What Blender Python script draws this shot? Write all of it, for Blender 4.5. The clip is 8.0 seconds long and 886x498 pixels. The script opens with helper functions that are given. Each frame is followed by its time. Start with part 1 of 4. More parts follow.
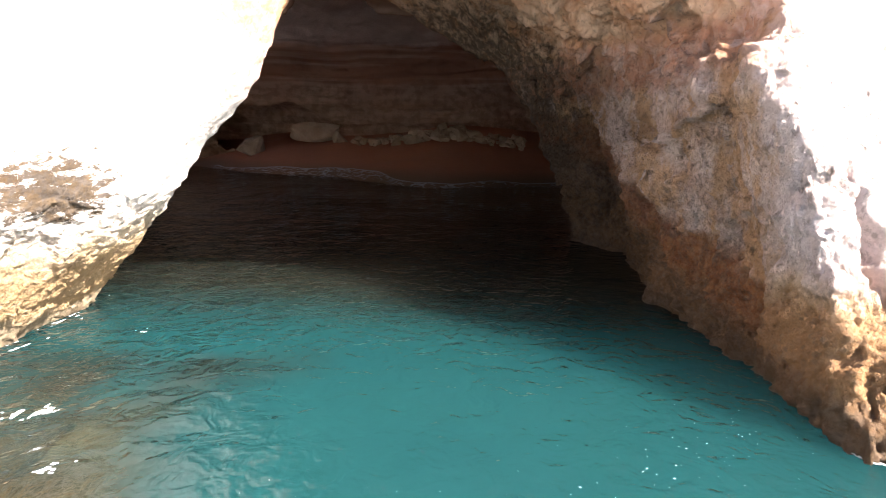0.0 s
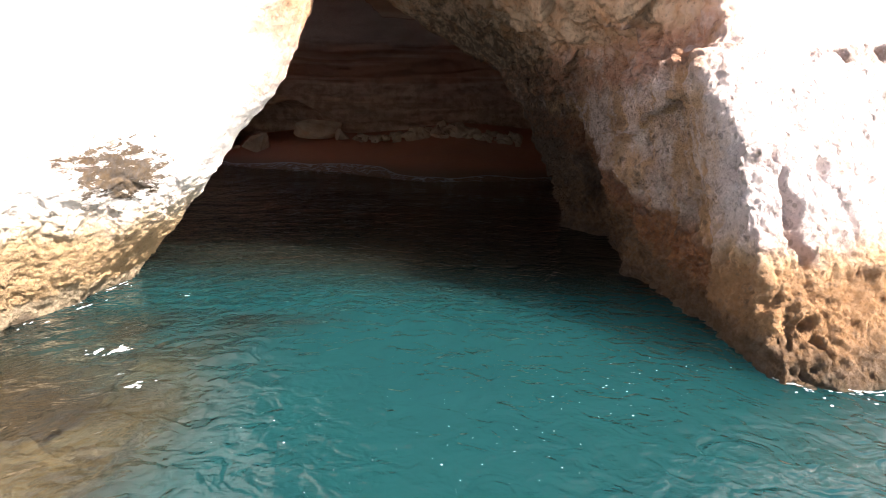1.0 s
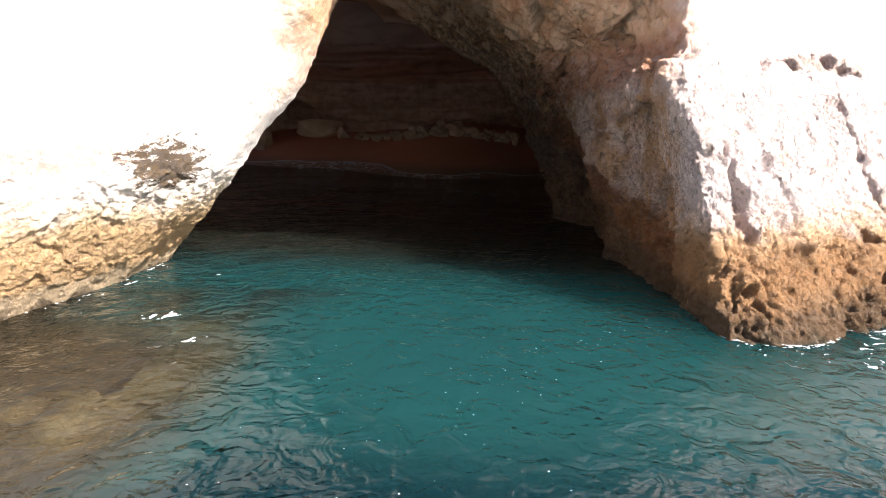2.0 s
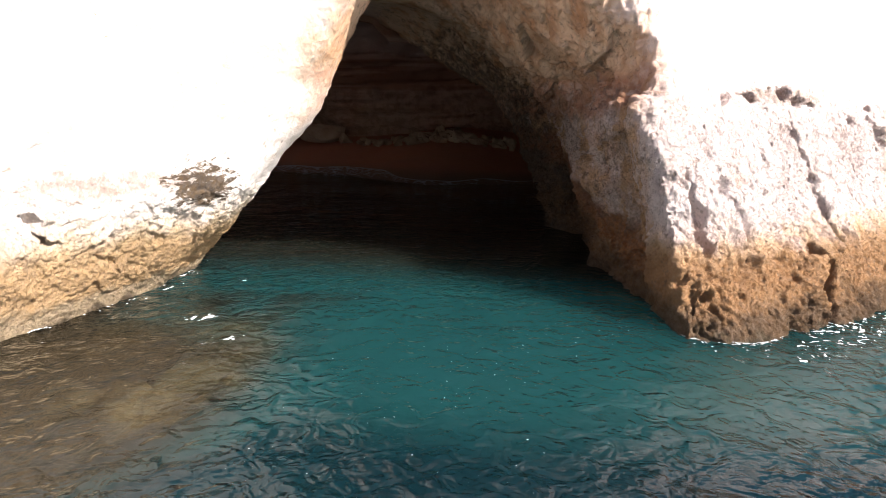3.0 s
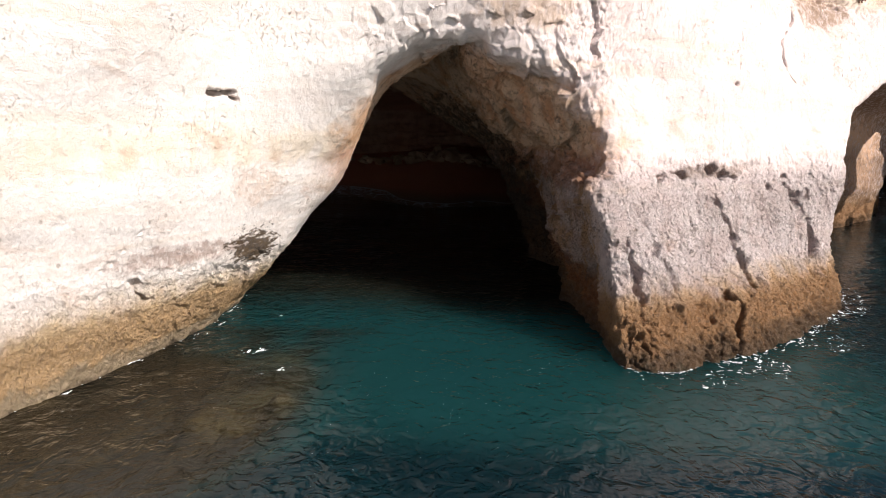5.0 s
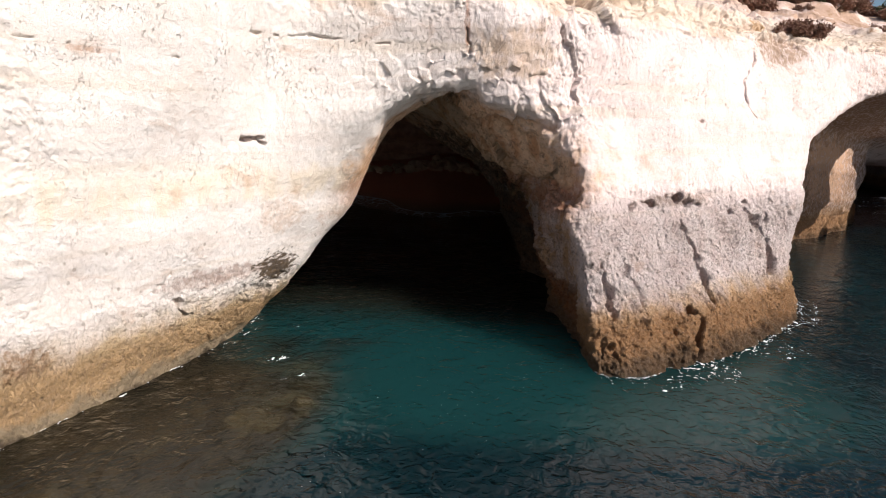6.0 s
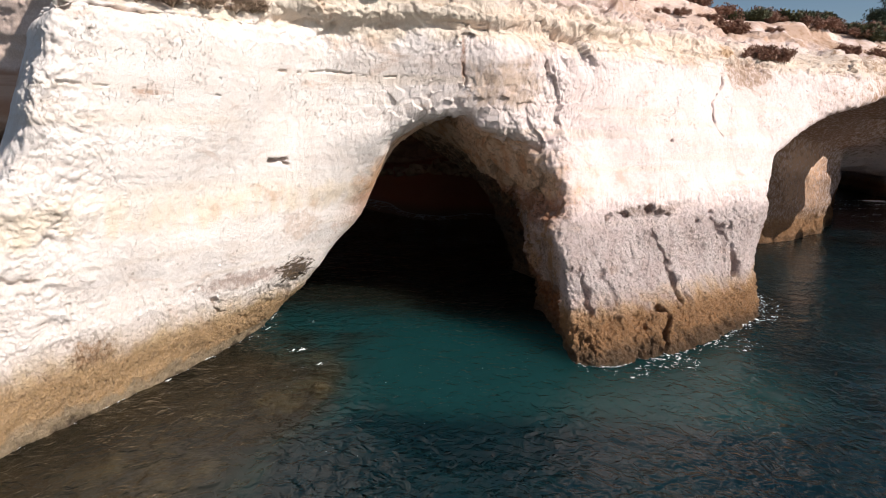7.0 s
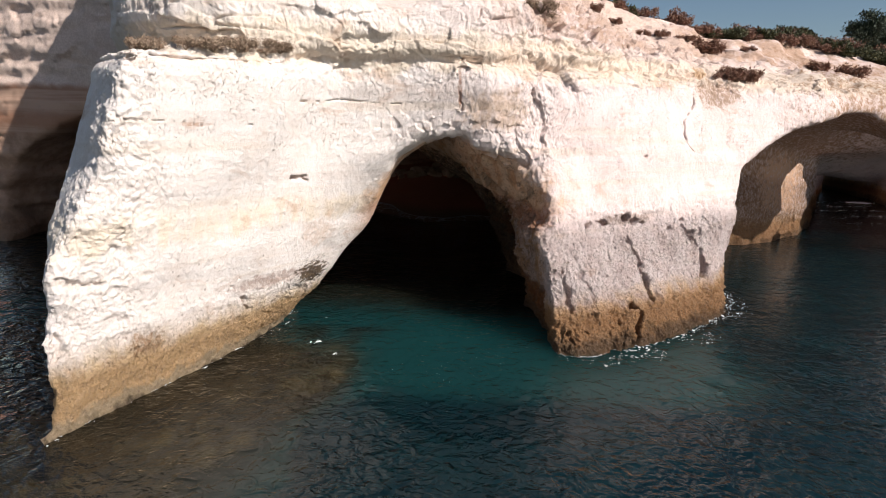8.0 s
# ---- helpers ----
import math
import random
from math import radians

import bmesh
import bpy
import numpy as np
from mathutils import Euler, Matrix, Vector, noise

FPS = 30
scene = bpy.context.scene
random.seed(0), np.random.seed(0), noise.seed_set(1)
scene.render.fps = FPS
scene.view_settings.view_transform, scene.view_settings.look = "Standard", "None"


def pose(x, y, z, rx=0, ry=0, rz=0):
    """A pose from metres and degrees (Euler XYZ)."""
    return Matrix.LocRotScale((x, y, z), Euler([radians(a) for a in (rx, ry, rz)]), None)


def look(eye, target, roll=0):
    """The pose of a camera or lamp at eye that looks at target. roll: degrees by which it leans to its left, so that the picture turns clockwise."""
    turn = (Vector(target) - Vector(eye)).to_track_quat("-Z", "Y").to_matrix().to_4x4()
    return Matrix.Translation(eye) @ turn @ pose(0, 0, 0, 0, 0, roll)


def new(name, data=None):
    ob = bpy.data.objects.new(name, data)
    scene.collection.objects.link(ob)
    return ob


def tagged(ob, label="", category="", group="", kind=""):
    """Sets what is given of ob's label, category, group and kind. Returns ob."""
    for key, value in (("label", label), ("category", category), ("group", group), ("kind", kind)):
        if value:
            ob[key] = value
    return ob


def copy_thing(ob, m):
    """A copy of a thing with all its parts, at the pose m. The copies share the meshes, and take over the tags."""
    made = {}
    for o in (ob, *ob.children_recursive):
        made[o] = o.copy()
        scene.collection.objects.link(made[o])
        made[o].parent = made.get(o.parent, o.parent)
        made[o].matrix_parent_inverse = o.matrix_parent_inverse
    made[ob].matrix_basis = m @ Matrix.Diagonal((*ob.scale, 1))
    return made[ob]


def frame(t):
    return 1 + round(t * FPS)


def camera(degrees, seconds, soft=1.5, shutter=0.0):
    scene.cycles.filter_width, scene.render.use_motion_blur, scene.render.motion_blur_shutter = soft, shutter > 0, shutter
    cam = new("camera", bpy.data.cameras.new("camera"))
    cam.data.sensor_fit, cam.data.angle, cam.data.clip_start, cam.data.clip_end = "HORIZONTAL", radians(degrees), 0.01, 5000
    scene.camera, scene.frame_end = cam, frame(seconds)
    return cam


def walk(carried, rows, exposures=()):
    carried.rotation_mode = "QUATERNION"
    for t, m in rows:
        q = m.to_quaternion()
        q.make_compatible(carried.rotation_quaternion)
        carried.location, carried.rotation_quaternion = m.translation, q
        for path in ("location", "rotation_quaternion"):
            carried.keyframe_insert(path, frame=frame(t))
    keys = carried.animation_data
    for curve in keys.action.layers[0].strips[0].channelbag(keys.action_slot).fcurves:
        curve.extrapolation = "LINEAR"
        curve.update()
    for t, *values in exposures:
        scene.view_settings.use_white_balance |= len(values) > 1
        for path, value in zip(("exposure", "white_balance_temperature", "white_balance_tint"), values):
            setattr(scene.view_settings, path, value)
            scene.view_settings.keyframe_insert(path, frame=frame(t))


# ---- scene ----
cam = camera(74.0, 8.0, 0.8)
PATH = [
    (0, (0.012, 0.501, 4.237), (-0.155, 2.453, 3.834), 0.7),
    (0.5, (0.079, -0.456, 4.192), (-0.086, 1.496, 3.787), 0.7),
    (1, (0.133, -1.571, 4.089), (-0.03, 0.38, 3.682), 0.7),
    (1.5, (0.179, -2.548, 4.03), (0.019, -0.597, 3.621), 0.7),
    (3, (0.31, -5.468, 4.779), (0.157, -3.517, 4.368), 0.8),
    (3.5, (0.362, -6.33, 5.505), (0.212, -4.378, 5.094), 0.8),
    (4, (0.422, -7.365, 6.269), (0.275, -5.413, 5.857), 0.9),
    (4.5, (0.492, -8.326, 6.696), (0.347, -6.375, 6.283), 0.9),
    (6, (0.766, -12.132, 8.726), (0.628, -10.181, 8.307), 1.0),
    (6.5, (0.879, -13.525, 9.208), (0.742, -11.574, 8.786), 1.0),
    (7, (1.001, -15.194, 9.735), (0.865, -13.245, 9.308), 1.1),
    (7.5, (1.13, -16.738, 10.222), (0.995, -14.79, 9.789), 1.1),
    (8, (1.265, -18.548, 10.901), (1.13, -16.602, 10.461), 1.2),
]
walk(cam, [(t, look(eye, target, roll)) for t, eye, target, roll in PATH], [(0.0, 2.75), (0.7, 2.42), (1.5, 2.03), (3.0, 1.52), (3.5, 1.22), (4.5, 0.6), (6.0, 0.26), (8.0, 0.16)])

# ---- light ----
SUN_TO = Vector((0.84, -0.545, 0.73)).normalized()      # towards the sun
world = bpy.data.worlds.new("sky")
scene.world = world
world.use_nodes = True
wn = world.node_tree.nodes
sky = wn.new("ShaderNodeTexSky")
sky.sky_type = "NISHITA"
sky.sun_disc = False
sky.dust_density, sky.air_density, sky.ozone_density = 0.5, 1.0, 2.0
sky.sun_elevation = math.asin(SUN_TO.z)
sky.sun_rotation = math.atan2(SUN_TO.x, SUN_TO.y)
world.node_tree.links.new(sky.outputs[0], wn["Background"].inputs[0])
wn["Background"].inputs[1].default_value = 0.065
sun_data = bpy.data.lights.new("sun", "SUN")
sun_data.energy, sun_data.angle, sun_data.color = 5.0, radians(0.5), (1.0, 0.95, 0.895)
sun = new("sun", sun_data)
sun.rotation_euler = SUN_TO.to_track_quat("Z", "Y").to_euler()
sun.location = (40, -30, 50)

# ---- tools ----
rng = np.random.default_rng(7)


def lattice(i, j, k, seed):
    h = (i * 374761393 + j * 668265263 + k * 2147483647 + seed * 974634777) & 0xFFFFFFFF
    h = ((h ^ (h >> 13)) * 1274126177) & 0xFFFFFFFF
    h = ((h ^ (h >> 16)) * 2246822519) & 0xFFFFFFFF
    return ((h ^ (h >> 15)) & 0xFFFFFF).astype(np.float32) / 8388608.0 - 1.0


def vnoise(x, y, z, seed=0):
    """Smooth value noise of arrays, -1 to 1."""
    xi, yi, zi = np.floor(x), np.floor(y), np.floor(z)
    fx, fy, fz = x - xi, y - yi, z - zi
    xi, yi, zi = xi.astype(np.int64), yi.astype(np.int64), zi.astype(np.int64)
    fx, fy, fz = (f * f * (3 - 2 * f) for f in (fx, fy, fz))
    out = 0
    for a in (0, 1):
        for b in (0, 1):
            for c in (0, 1):
                w = (fx if a else 1 - fx) * (fy if b else 1 - fy) * (fz if c else 1 - fz)
                out = out + w * lattice(xi + a, yi + b, zi + c, seed)
    return out


def fbm(x, y, z, octaves, seed=0, gain=0.5):
    """Octaves of noise, each turned against the last so that no grid shows."""
    out, amp = 0, 1.0
    for o in range(octaves):
        x, y, z = 0.36 * x + 0.48 * y - 0.8 * z, -0.8 * x + 0.6 * y, 0.48 * x + 0.64 * y + 0.6 * z
        out = out + amp * vnoise(x, y, z, seed + 11 * o)
        x, y, z, amp = x * 2.03 + 5.1, y * 2.03 + 1.7, z * 2.03 + 3.3, amp * gain
    return out


def blocks(x, y, z, seed):
    """Broken rock: cells of one metre, each with its own height and tilt, -1 to 1."""
    xi, yi, zi = (np.floor(c).astype(np.int64) for c in (x, y, z))
    best = np.full(x.shape, 1e9, np.float32)
    out = np.zeros(x.shape, np.float32)
    for a in (-1, 0, 1):
        for b in (-1, 0, 1):
            for c in (-1, 0, 1):
                i, j, k = xi + a, yi + b, zi + c
                dx = x - i - 0.5 - 0.42 * lattice(i, j, k, seed)
                dy = y - j - 0.5 - 0.42 * lattice(i, j, k, seed + 1)
                dz = z - k - 0.5 - 0.42 * lattice(i, j, k, seed + 2)
                d = dx * dx + dy * dy + dz * dz
                h = 0.5 * lattice(i, j, k, seed + 3) + 0.8 * (dx * lattice(i, j, k, seed + 4) + dy * lattice(i, j, k, seed + 5) + dz * lattice(i, j, k, seed + 6))
                out = np.where(d < best, h, out)
                best = np.minimum(best, d)
    return out


def smooth(a, b, v):
    f = np.clip((v - a) / (b - a), 0, 1)
    return f * f * (3 - 2 * f)


def poly_sd(x, y, pts):
    """Signed distance to a closed polygon, positive inside."""
    d = np.full(x.shape, 1e9)
    inside = np.zeros(x.shape, bool)
    for (ax, ay), (bx, by) in zip(pts, np.roll(pts, -1, 0)):
        ex, ey, wx, wy = bx - ax, by - ay, x - ax, y - ay
        f = np.clip((wx * ex + wy * ey) / (ex * ex + ey * ey + 1e-9), 0, 1)
        d = np.minimum(d, (wx - f * ex) ** 2 + (wy - f * ey) ** 2)
        if ey != 0:
            inside ^= ((ay > y) != (by > y)) & (x < ax + ex * (y - ay) / ey)
    return np.where(inside, 1, -1) * np.sqrt(d)


def mix_rows(levels, v):
    """Interpolates the outlines given as {level: points} at the level v."""
    keys = sorted(levels)
    v = min(max(v, keys[0]), keys[-1])
    for a, b in zip(keys, keys[1:]):
        if v <= b:
            f = (v - a) / (b - a)
            return np.array(levels[a], float) * (1 - f) + np.array(levels[b], float) * f


def smin(a, b, k):
    h = np.clip(0.5 + 0.5 * (b - a) / k, 0, 1)
    return b * (1 - h) + a * h - k * h * (1 - h)


def mesh_from(name, verts, faces, material=None, shade=True, parent=None):
    """An object from arrays: faces all of one size."""
    faces = np.asarray(faces, np.int32)
    n = faces.shape[1]
    me = bpy.data.meshes.new(name)
    me.vertices.add(len(verts))
    me.vertices.foreach_set("co", np.asarray(verts, np.float32).ravel())
    me.loops.add(faces.size)
    me.loops.foreach_set("vertex_index", faces.ravel())
    me.polygons.add(len(faces))
    me.polygons.foreach_set("loop_start", np.arange(0, faces.size, n, dtype=np.int32))
    me.polygons.foreach_set("use_smooth", np.full(len(faces), shade))
    me.update(calc_edges=True)
    if material:
        me.materials.append(material)
    ob = new(name, me)
    if parent:
        ob.parent = parent
    return ob


def normals_of(v, q):
    n = np.cross(v[q[:, 2]] - v[q[:, 0]], v[q[:, 3]] - v[q[:, 1]])
    out = np.zeros_like(v)
    for c in range(4):
        for a in range(3):
            out[:, a] += np.bincount(q[:, c], n[:, a], len(v))
    return out / (np.linalg.norm(out, axis=1, keepdims=True) + 1e-12)


def subdivide(v, q):
    """Each quad into four."""
    e = np.sort(np.stack([q, np.roll(q, -1, 1)], 2).reshape(-1, 2), 1)
    key, inv = np.unique(e[:, 0].astype(np.int64) * len(v) + e[:, 1], return_inverse=True)
    mids = (v[key // len(v)] + v[key % len(v)]) / 2
    m = inv.reshape(-1, 4) + len(v)
    c = np.arange(len(q)) + len(v) + len(key)
    nv = np.concatenate([v, mids, v[q].mean(1)])
    nq = np.concatenate([np.stack([q[:, a], m[:, a], c, m[:, a - 1]], 1) for a in range(4)])
    return nv, nq


def relax(v, q, rounds, fixed=None, amount=0.5):
    for _ in range(rounds):
        s, n = np.zeros_like(v), np.zeros(len(v))
        for c in range(4):
            for o in (1, 3):
                n += np.bincount(q[:, c], minlength=len(v))
                for a in range(3):
                    s[:, a] += np.bincount(q[:, c], v[q[:, (c + o) % 4], a], len(v))
        t = v + amount * (s / np.maximum(n, 1)[:, None] - v)
        v = t if fixed is None else np.where(fixed[:, None], v, t)
    return v


def surface_net(f, origin, step):
    """The surface f = 0 of a field on a grid as quads that face where f is below 0."""
    nx, ny, nz = f.shape
    s = f > 0
    act = np.zeros((nx - 1, ny - 1, nz - 1), np.int8)
    for a in (0, 1):
        for b in (0, 1):
            for c in (0, 1):
                act += s[a:nx - 1 + a, b:ny - 1 + b, c:nz - 1 + c]
    cells = np.argwhere((act > 0) & (act < 8))
    ids = np.full(act.shape, -1, np.int32)
    ids[tuple(cells.T)] = np.arange(len(cells))
    total, count = np.zeros((len(cells), 3)), np.zeros(len(cells))
    for axis in range(3):
        others = [o for o in range(3) if o != axis]
        for a in (0, 1):
            for b in (0, 1):
                p = np.zeros(3, int)
                p[others[0]], p[others[1]] = a, b
                r = p.copy()
                r[axis] = 1
                va, vb = f[tuple((cells + p).T)], f[tuple((cells + r).T)]
                hit = (va > 0) != (vb > 0)
                w = np.where(hit, va / np.where(hit, va - vb, 1), 0)
                pos = cells + p.astype(float)
                pos[:, axis] += w
                total += pos * hit[:, None]
                count += hit
    verts = total / count[:, None] * step + origin
    quads = []
    for axis in range(3):
        lo = [slice(None)] * 3
        hi = [slice(None)] * 3
        lo[axis], hi[axis] = slice(0, -1), slice(1, None)
        sa, sb = s[tuple(lo)], s[tuple(hi)]
        u, w = (axis + 1) % 3, (axis + 2) % 3
        for cond, flip in ((sa & ~sb, False), (~sa & sb, True)):
            e = np.argwhere(cond)
            ok = (e[:, u] > 0) & (e[:, w] > 0) & (e[:, u] < f.shape[u] - 1) & (e[:, w] < f.shape[w] - 1)
            e = e[ok]
            ring = []
            for du, dw in ((-1, -1), (0, -1), (0, 0), (-1, 0)):
                t = e.copy()
                t[:, u] += du
                t[:, w] += dw
                ring.append(ids[tuple(t.T)])
            ring = np.stack(ring, 1)
            quads.append(ring[:, ::-1] if flip else ring)
    return verts, np.concatenate(quads)


# ---- materials ----
def material(name, rough=0.9):
    m = bpy.data.materials.new(name)
    m.use_nodes = True
    m.node_tree.nodes["Principled BSDF"].inputs["Roughness"].default_value = rough
    return m


class Nodes:
    """Short calls for one material's nodes."""

    def __init__(self, m):
        self.tree = m.node_tree
        self.shader = self.tree.nodes["Principled BSDF"]
        self.place = self.tree.nodes.new("ShaderNodeNewGeometry").outputs["Position"]

    def put(self, socket, value):
        if isinstance(value, bpy.types.NodeSocket):
            self.tree.links.new(value, socket)
        else:
            socket.default_value = value

    def scaled(self, sx, sy, sz, at=None):
        n = self.tree.nodes.new("ShaderNodeMapping")
        n.inputs["Scale"].default_value = (sx, sy, sz)
        self.put(n.inputs["Vector"], at or self.place)
        return n.outputs[0]

    def noise(self, scale, detail=4, rough=0.55, at=None, warp=0.0):
        n = self.tree.nodes.new("ShaderNodeTexNoise")
        n.inputs["Scale"].default_value, n.inputs["Detail"].default_value = scale, detail
        n.inputs["Roughness"].default_value, n.inputs["Distortion"].default_value = rough, warp
        self.put(n.inputs["Vector"], at or self.place)
        return n.outputs[0]

    def cells(self, scale, at=None, feature="F1", out=0):
        n = self.tree.nodes.new("ShaderNodeTexVoronoi")
        n.feature = feature
        n.inputs["Scale"].default_value = scale
        self.put(n.inputs["Vector"], at or self.place)
        return n.outputs[out]

    def math(self, op, a, b=0.0, c=0.0):
        n = self.tree.nodes.new("ShaderNodeMath")
        n.operation = op
        for k, v in enumerate((a, b, c)):
            self.put(n.inputs[k], v)
        return n.outputs[0]

    def step(self, v, lo, hi, to0=0.0, to1=1.0):
        n = self.tree.nodes.new("ShaderNodeMapRange")
        n.interpolation_type = "SMOOTHSTEP"
        for k, x in enumerate((v, lo, hi, to0, to1)):
            self.put(n.inputs[k], x)
        return n.outputs[0]

    def axis(self, k):
        n = self.tree.nodes.new("ShaderNodeSeparateXYZ")
        self.put(n.inputs[0], self.place)
        return n.outputs[k]

    def mix(self, f, a, b, blend="MIX"):
        n = self.tree.nodes.new("ShaderNodeMix")
        n.data_type, n.blend_type = "RGBA", blend
        self.put(n.inputs[0], f)
        self.put(n.inputs[6], (*a, 1) if isinstance(a, tuple) else a)
        self.put(n.inputs[7], (*b, 1) if isinstance(b, tuple) else b)
        return n.outputs[2]

    def bump(self, height, distance, strength=1.0, under=None):
        n = self.tree.nodes.new("ShaderNodeBump")
        n.inputs["Strength"].default_value, n.inputs["Distance"].default_value = strength, distance
        self.put(n.inputs["Height"], height)
        if under:
            self.put(n.inputs["Normal"], under)
        return n.outputs[0]

    def colour(self, c):
        self.put(self.shader.inputs["Base Color"], (*c, 1) if isinstance(c, tuple) else c)

    def normal(self, n):
        self.put(self.shader.inputs["Normal"], n)


# Stains, growths and painted light and shade on the rock: centre, reach, colour, strength.
STAINS_AND_SHADE = [
    ((-0.05, 9.4, 12.0), (0.11, 1.8, 1.0), (0.44, 0.20, 0.11), 0.75),
    # painted shadow of an overhanging slab
    ((15.3, 19.8, 12.6), (1.9, 3.5, 1.0), (0.38, 0.255, 0.185), 0.97),
    ((14.4, 20.6, 13.9), (0.7, 1.6, 0.5), (0.46, 0.29, 0.16), 0.9),
    ((1.7, 10.2, 11.2), (1.9, 2.2, 1.1), (0.56, 0.38, 0.26), 0.7),
    ((-8.6, 7.4, 3.3), (1.9, 3.2, 0.40), (0.38, 0.27, 0.23), 0.8),
    ((-11.6, 2.0, 2.1), (0.6, 0.9, 0.5), (0.34, 0.20, 0.11), 0.9),
    ((-6.4, 9.6, 7.9), (0.25, 0.8, 0.5), (0.50, 0.30, 0.18), 0.7),
    ((-9.4, 3.0, 10.43), (0.6, 1.0, 0.09), (0.44, 0.22, 0.12), 0.6),
    ((-6.6, 8.6, 5.2), (0.8, 1.6, 0.8), (0.62, 0.42, 0.30), 0.5),
    # brown rock of the passage, darkened further to stand for its shade
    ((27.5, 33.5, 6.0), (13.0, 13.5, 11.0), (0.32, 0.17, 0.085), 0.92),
    # sunlit patch on the passage wall, painted as paler rock
    ((28.6, 38.6, 5.4), (3.4, 3.0, 3.0), (0.68, 0.42, 0.28), 0.85),
    # shade painted on the inner rib, which the mouth would light
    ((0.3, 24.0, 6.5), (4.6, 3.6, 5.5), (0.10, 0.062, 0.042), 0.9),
    # darker band along the row of holes
    ((8.8, 13.2, 5.75), (2.6, 2.6, 0.28), (0.30, 0.20, 0.15), 0.7),
]


def limestone():
    """Pale bedded limestone: tidal band, grey band, iron-stained beds, pits."""
    m = material("limestone", 0.92)
    m.node_tree.nodes["Principled BSDF"].inputs["Specular IOR Level"].default_value = 0.12
    k = Nodes(m)
    z, y = k.axis(2), k.axis(1)
    big, mid, fine = k.noise(0.22, 5), k.noise(1.1, 6, 0.6), k.noise(7.0, 6, 0.65)
    streak = k.noise(1.0, 5, 0.6, k.scaled(1.6, 1.6, 0.35))
    beds = k.noise(1.0, 4, 0.55, k.scaled(0.06, 0.06, 1.5))
    ragged = k.noise(2.2, 7, 0.7)
    zz = k.math("ADD", z, k.math("MULTIPLY", k.math("SUBTRACT", mid, 0.5), 1.6))
    zz = k.math("ADD", zz, k.math("MULTIPLY", k.math("SUBTRACT", streak, 0.5), 1.5))
    east = k.step(k.axis(0), -5.0, 5.0)
    c = k.mix(k.step(mid, 0.35, 0.7), k.mix(east, (0.88, 0.80, 0.755), (0.83, 0.69, 0.66)), k.mix(east, (0.84, 0.74, 0.68), (0.76, 0.605, 0.57)))
    c = k.mix(k.math("MULTIPLY", k.step(beds, 0.5, 0.68), 0.35), c, (0.72, 0.57, 0.43))
    c = k.mix(k.math("MULTIPLY", k.step(beds, 0.48, 0.36), 0.25), c, (0.76, 0.62, 0.55))
    # cream bed below the upper ledges
    cream = k.math("MULTIPLY", k.step(zz, 12.6, 13.2), k.step(zz, 14.9, 14.2))
    c = k.mix(k.math("MULTIPLY", cream, 0.55), c, (0.72, 0.58, 0.42))
    low_cream = k.math("MULTIPLY", k.step(zz, 5.7, 6.3), k.step(zz, 7.4, 6.8))
    c = k.mix(k.math("MULTIPLY", k.math("MULTIPLY", low_cream, k.step(east, 0.6, 0.2)), k.step(streak, 0.35, 0.6, 0.2, 0.6)), c, (0.80, 0.64, 0.46))
    # soil and rubble on the upper slope
    soil = k.math("MULTIPLY", k.step(zz, 14.2, 15.6), k.step(k.noise(0.45, 6, 0.65), 0.32, 0.56, 0.0, 0.85))
    c = k.mix(k.math("MULTIPLY", soil, k.step(k.axis(0), 0.0, 6.0, 0.3, 1.0)), c, (0.46, 0.29, 0.20))
    # iron stains
    rust = k.step(k.noise(0.5, 6, 0.65, k.scaled(1, 1, 1.7), 0.6), 0.56, 0.72)
    c = k.mix(k.math("MULTIPLY", rust, 0.42), c, (0.46, 0.22, 0.09))
    # grey weathered band above the tide marks
    zg = k.math("ADD", zz, k.math("MULTIPLY", k.math("SUBTRACT", big, 0.5), 3.0))
    grey = k.math("MULTIPLY", k.step(zz, 2.0, 2.9), k.step(zg, 6.8, 4.4))
    grey = k.math("MULTIPLY", grey, k.step(k.axis(0), -4.0, 3.0, 0.12, 1.0))
    c = k.mix(k.math("MULTIPLY", grey, k.step(streak, 0.36, 0.62, 0.15, 0.75)), c, k.mix(k.step(mid, 0.4, 0.62), (0.80, 0.67, 0.64), (0.66, 0.51, 0.475)))
    # tide marks
    zt = k.math("ADD", z, k.math("MULTIPLY", k.math("SUBTRACT", mid, 0.5), 1.3))
    zt = k.math("ADD", zt, k.math("MULTIPLY", k.math("SUBTRACT", streak, 0.5), 0.7))
    side = k.step(k.axis(0), -6.0, 2.0)
    other = k.math("SUBTRACT", 1.0, side)
    top = k.math("ADD", k.math("MULTIPLY", k.step(zt, 2.7, 1.5), side), k.math("MULTIPLY", k.step(zt, 2.9, 1.5, 0.0, 0.92), other))
    c = k.mix(top, c, k.mix(k.step(mid, 0.42, 0.6), k.mix(side, (0.70, 0.49, 0.27), (0.72, 0.46, 0.26)), k.mix(side, (0.55, 0.345, 0.17), (0.49, 0.275, 0.14))))
    c = k.mix(k.step(zt, 2.1, 1.3, 0.0, 0.9), c, k.mix(side, (0.47, 0.295, 0.15), (0.36, 0.185, 0.085)))
    c = k.mix(k.step(zt, k.math("ADD", 0.6, k.math("MULTIPLY", side, 0.35)), 0.3), c, k.mix(side, (0.37, 0.275, 0.175), (0.135, 0.078, 0.042)))
    c = k.mix(k.step(zt, 0.15, -0.15), c, (0.09, 0.065, 0.04))
    # red-brown beds inside the cave
    inside = k.math("MULTIPLY", k.step(y, 17.0, 26.0), k.step(k.axis(0), 18.0, 12.0))
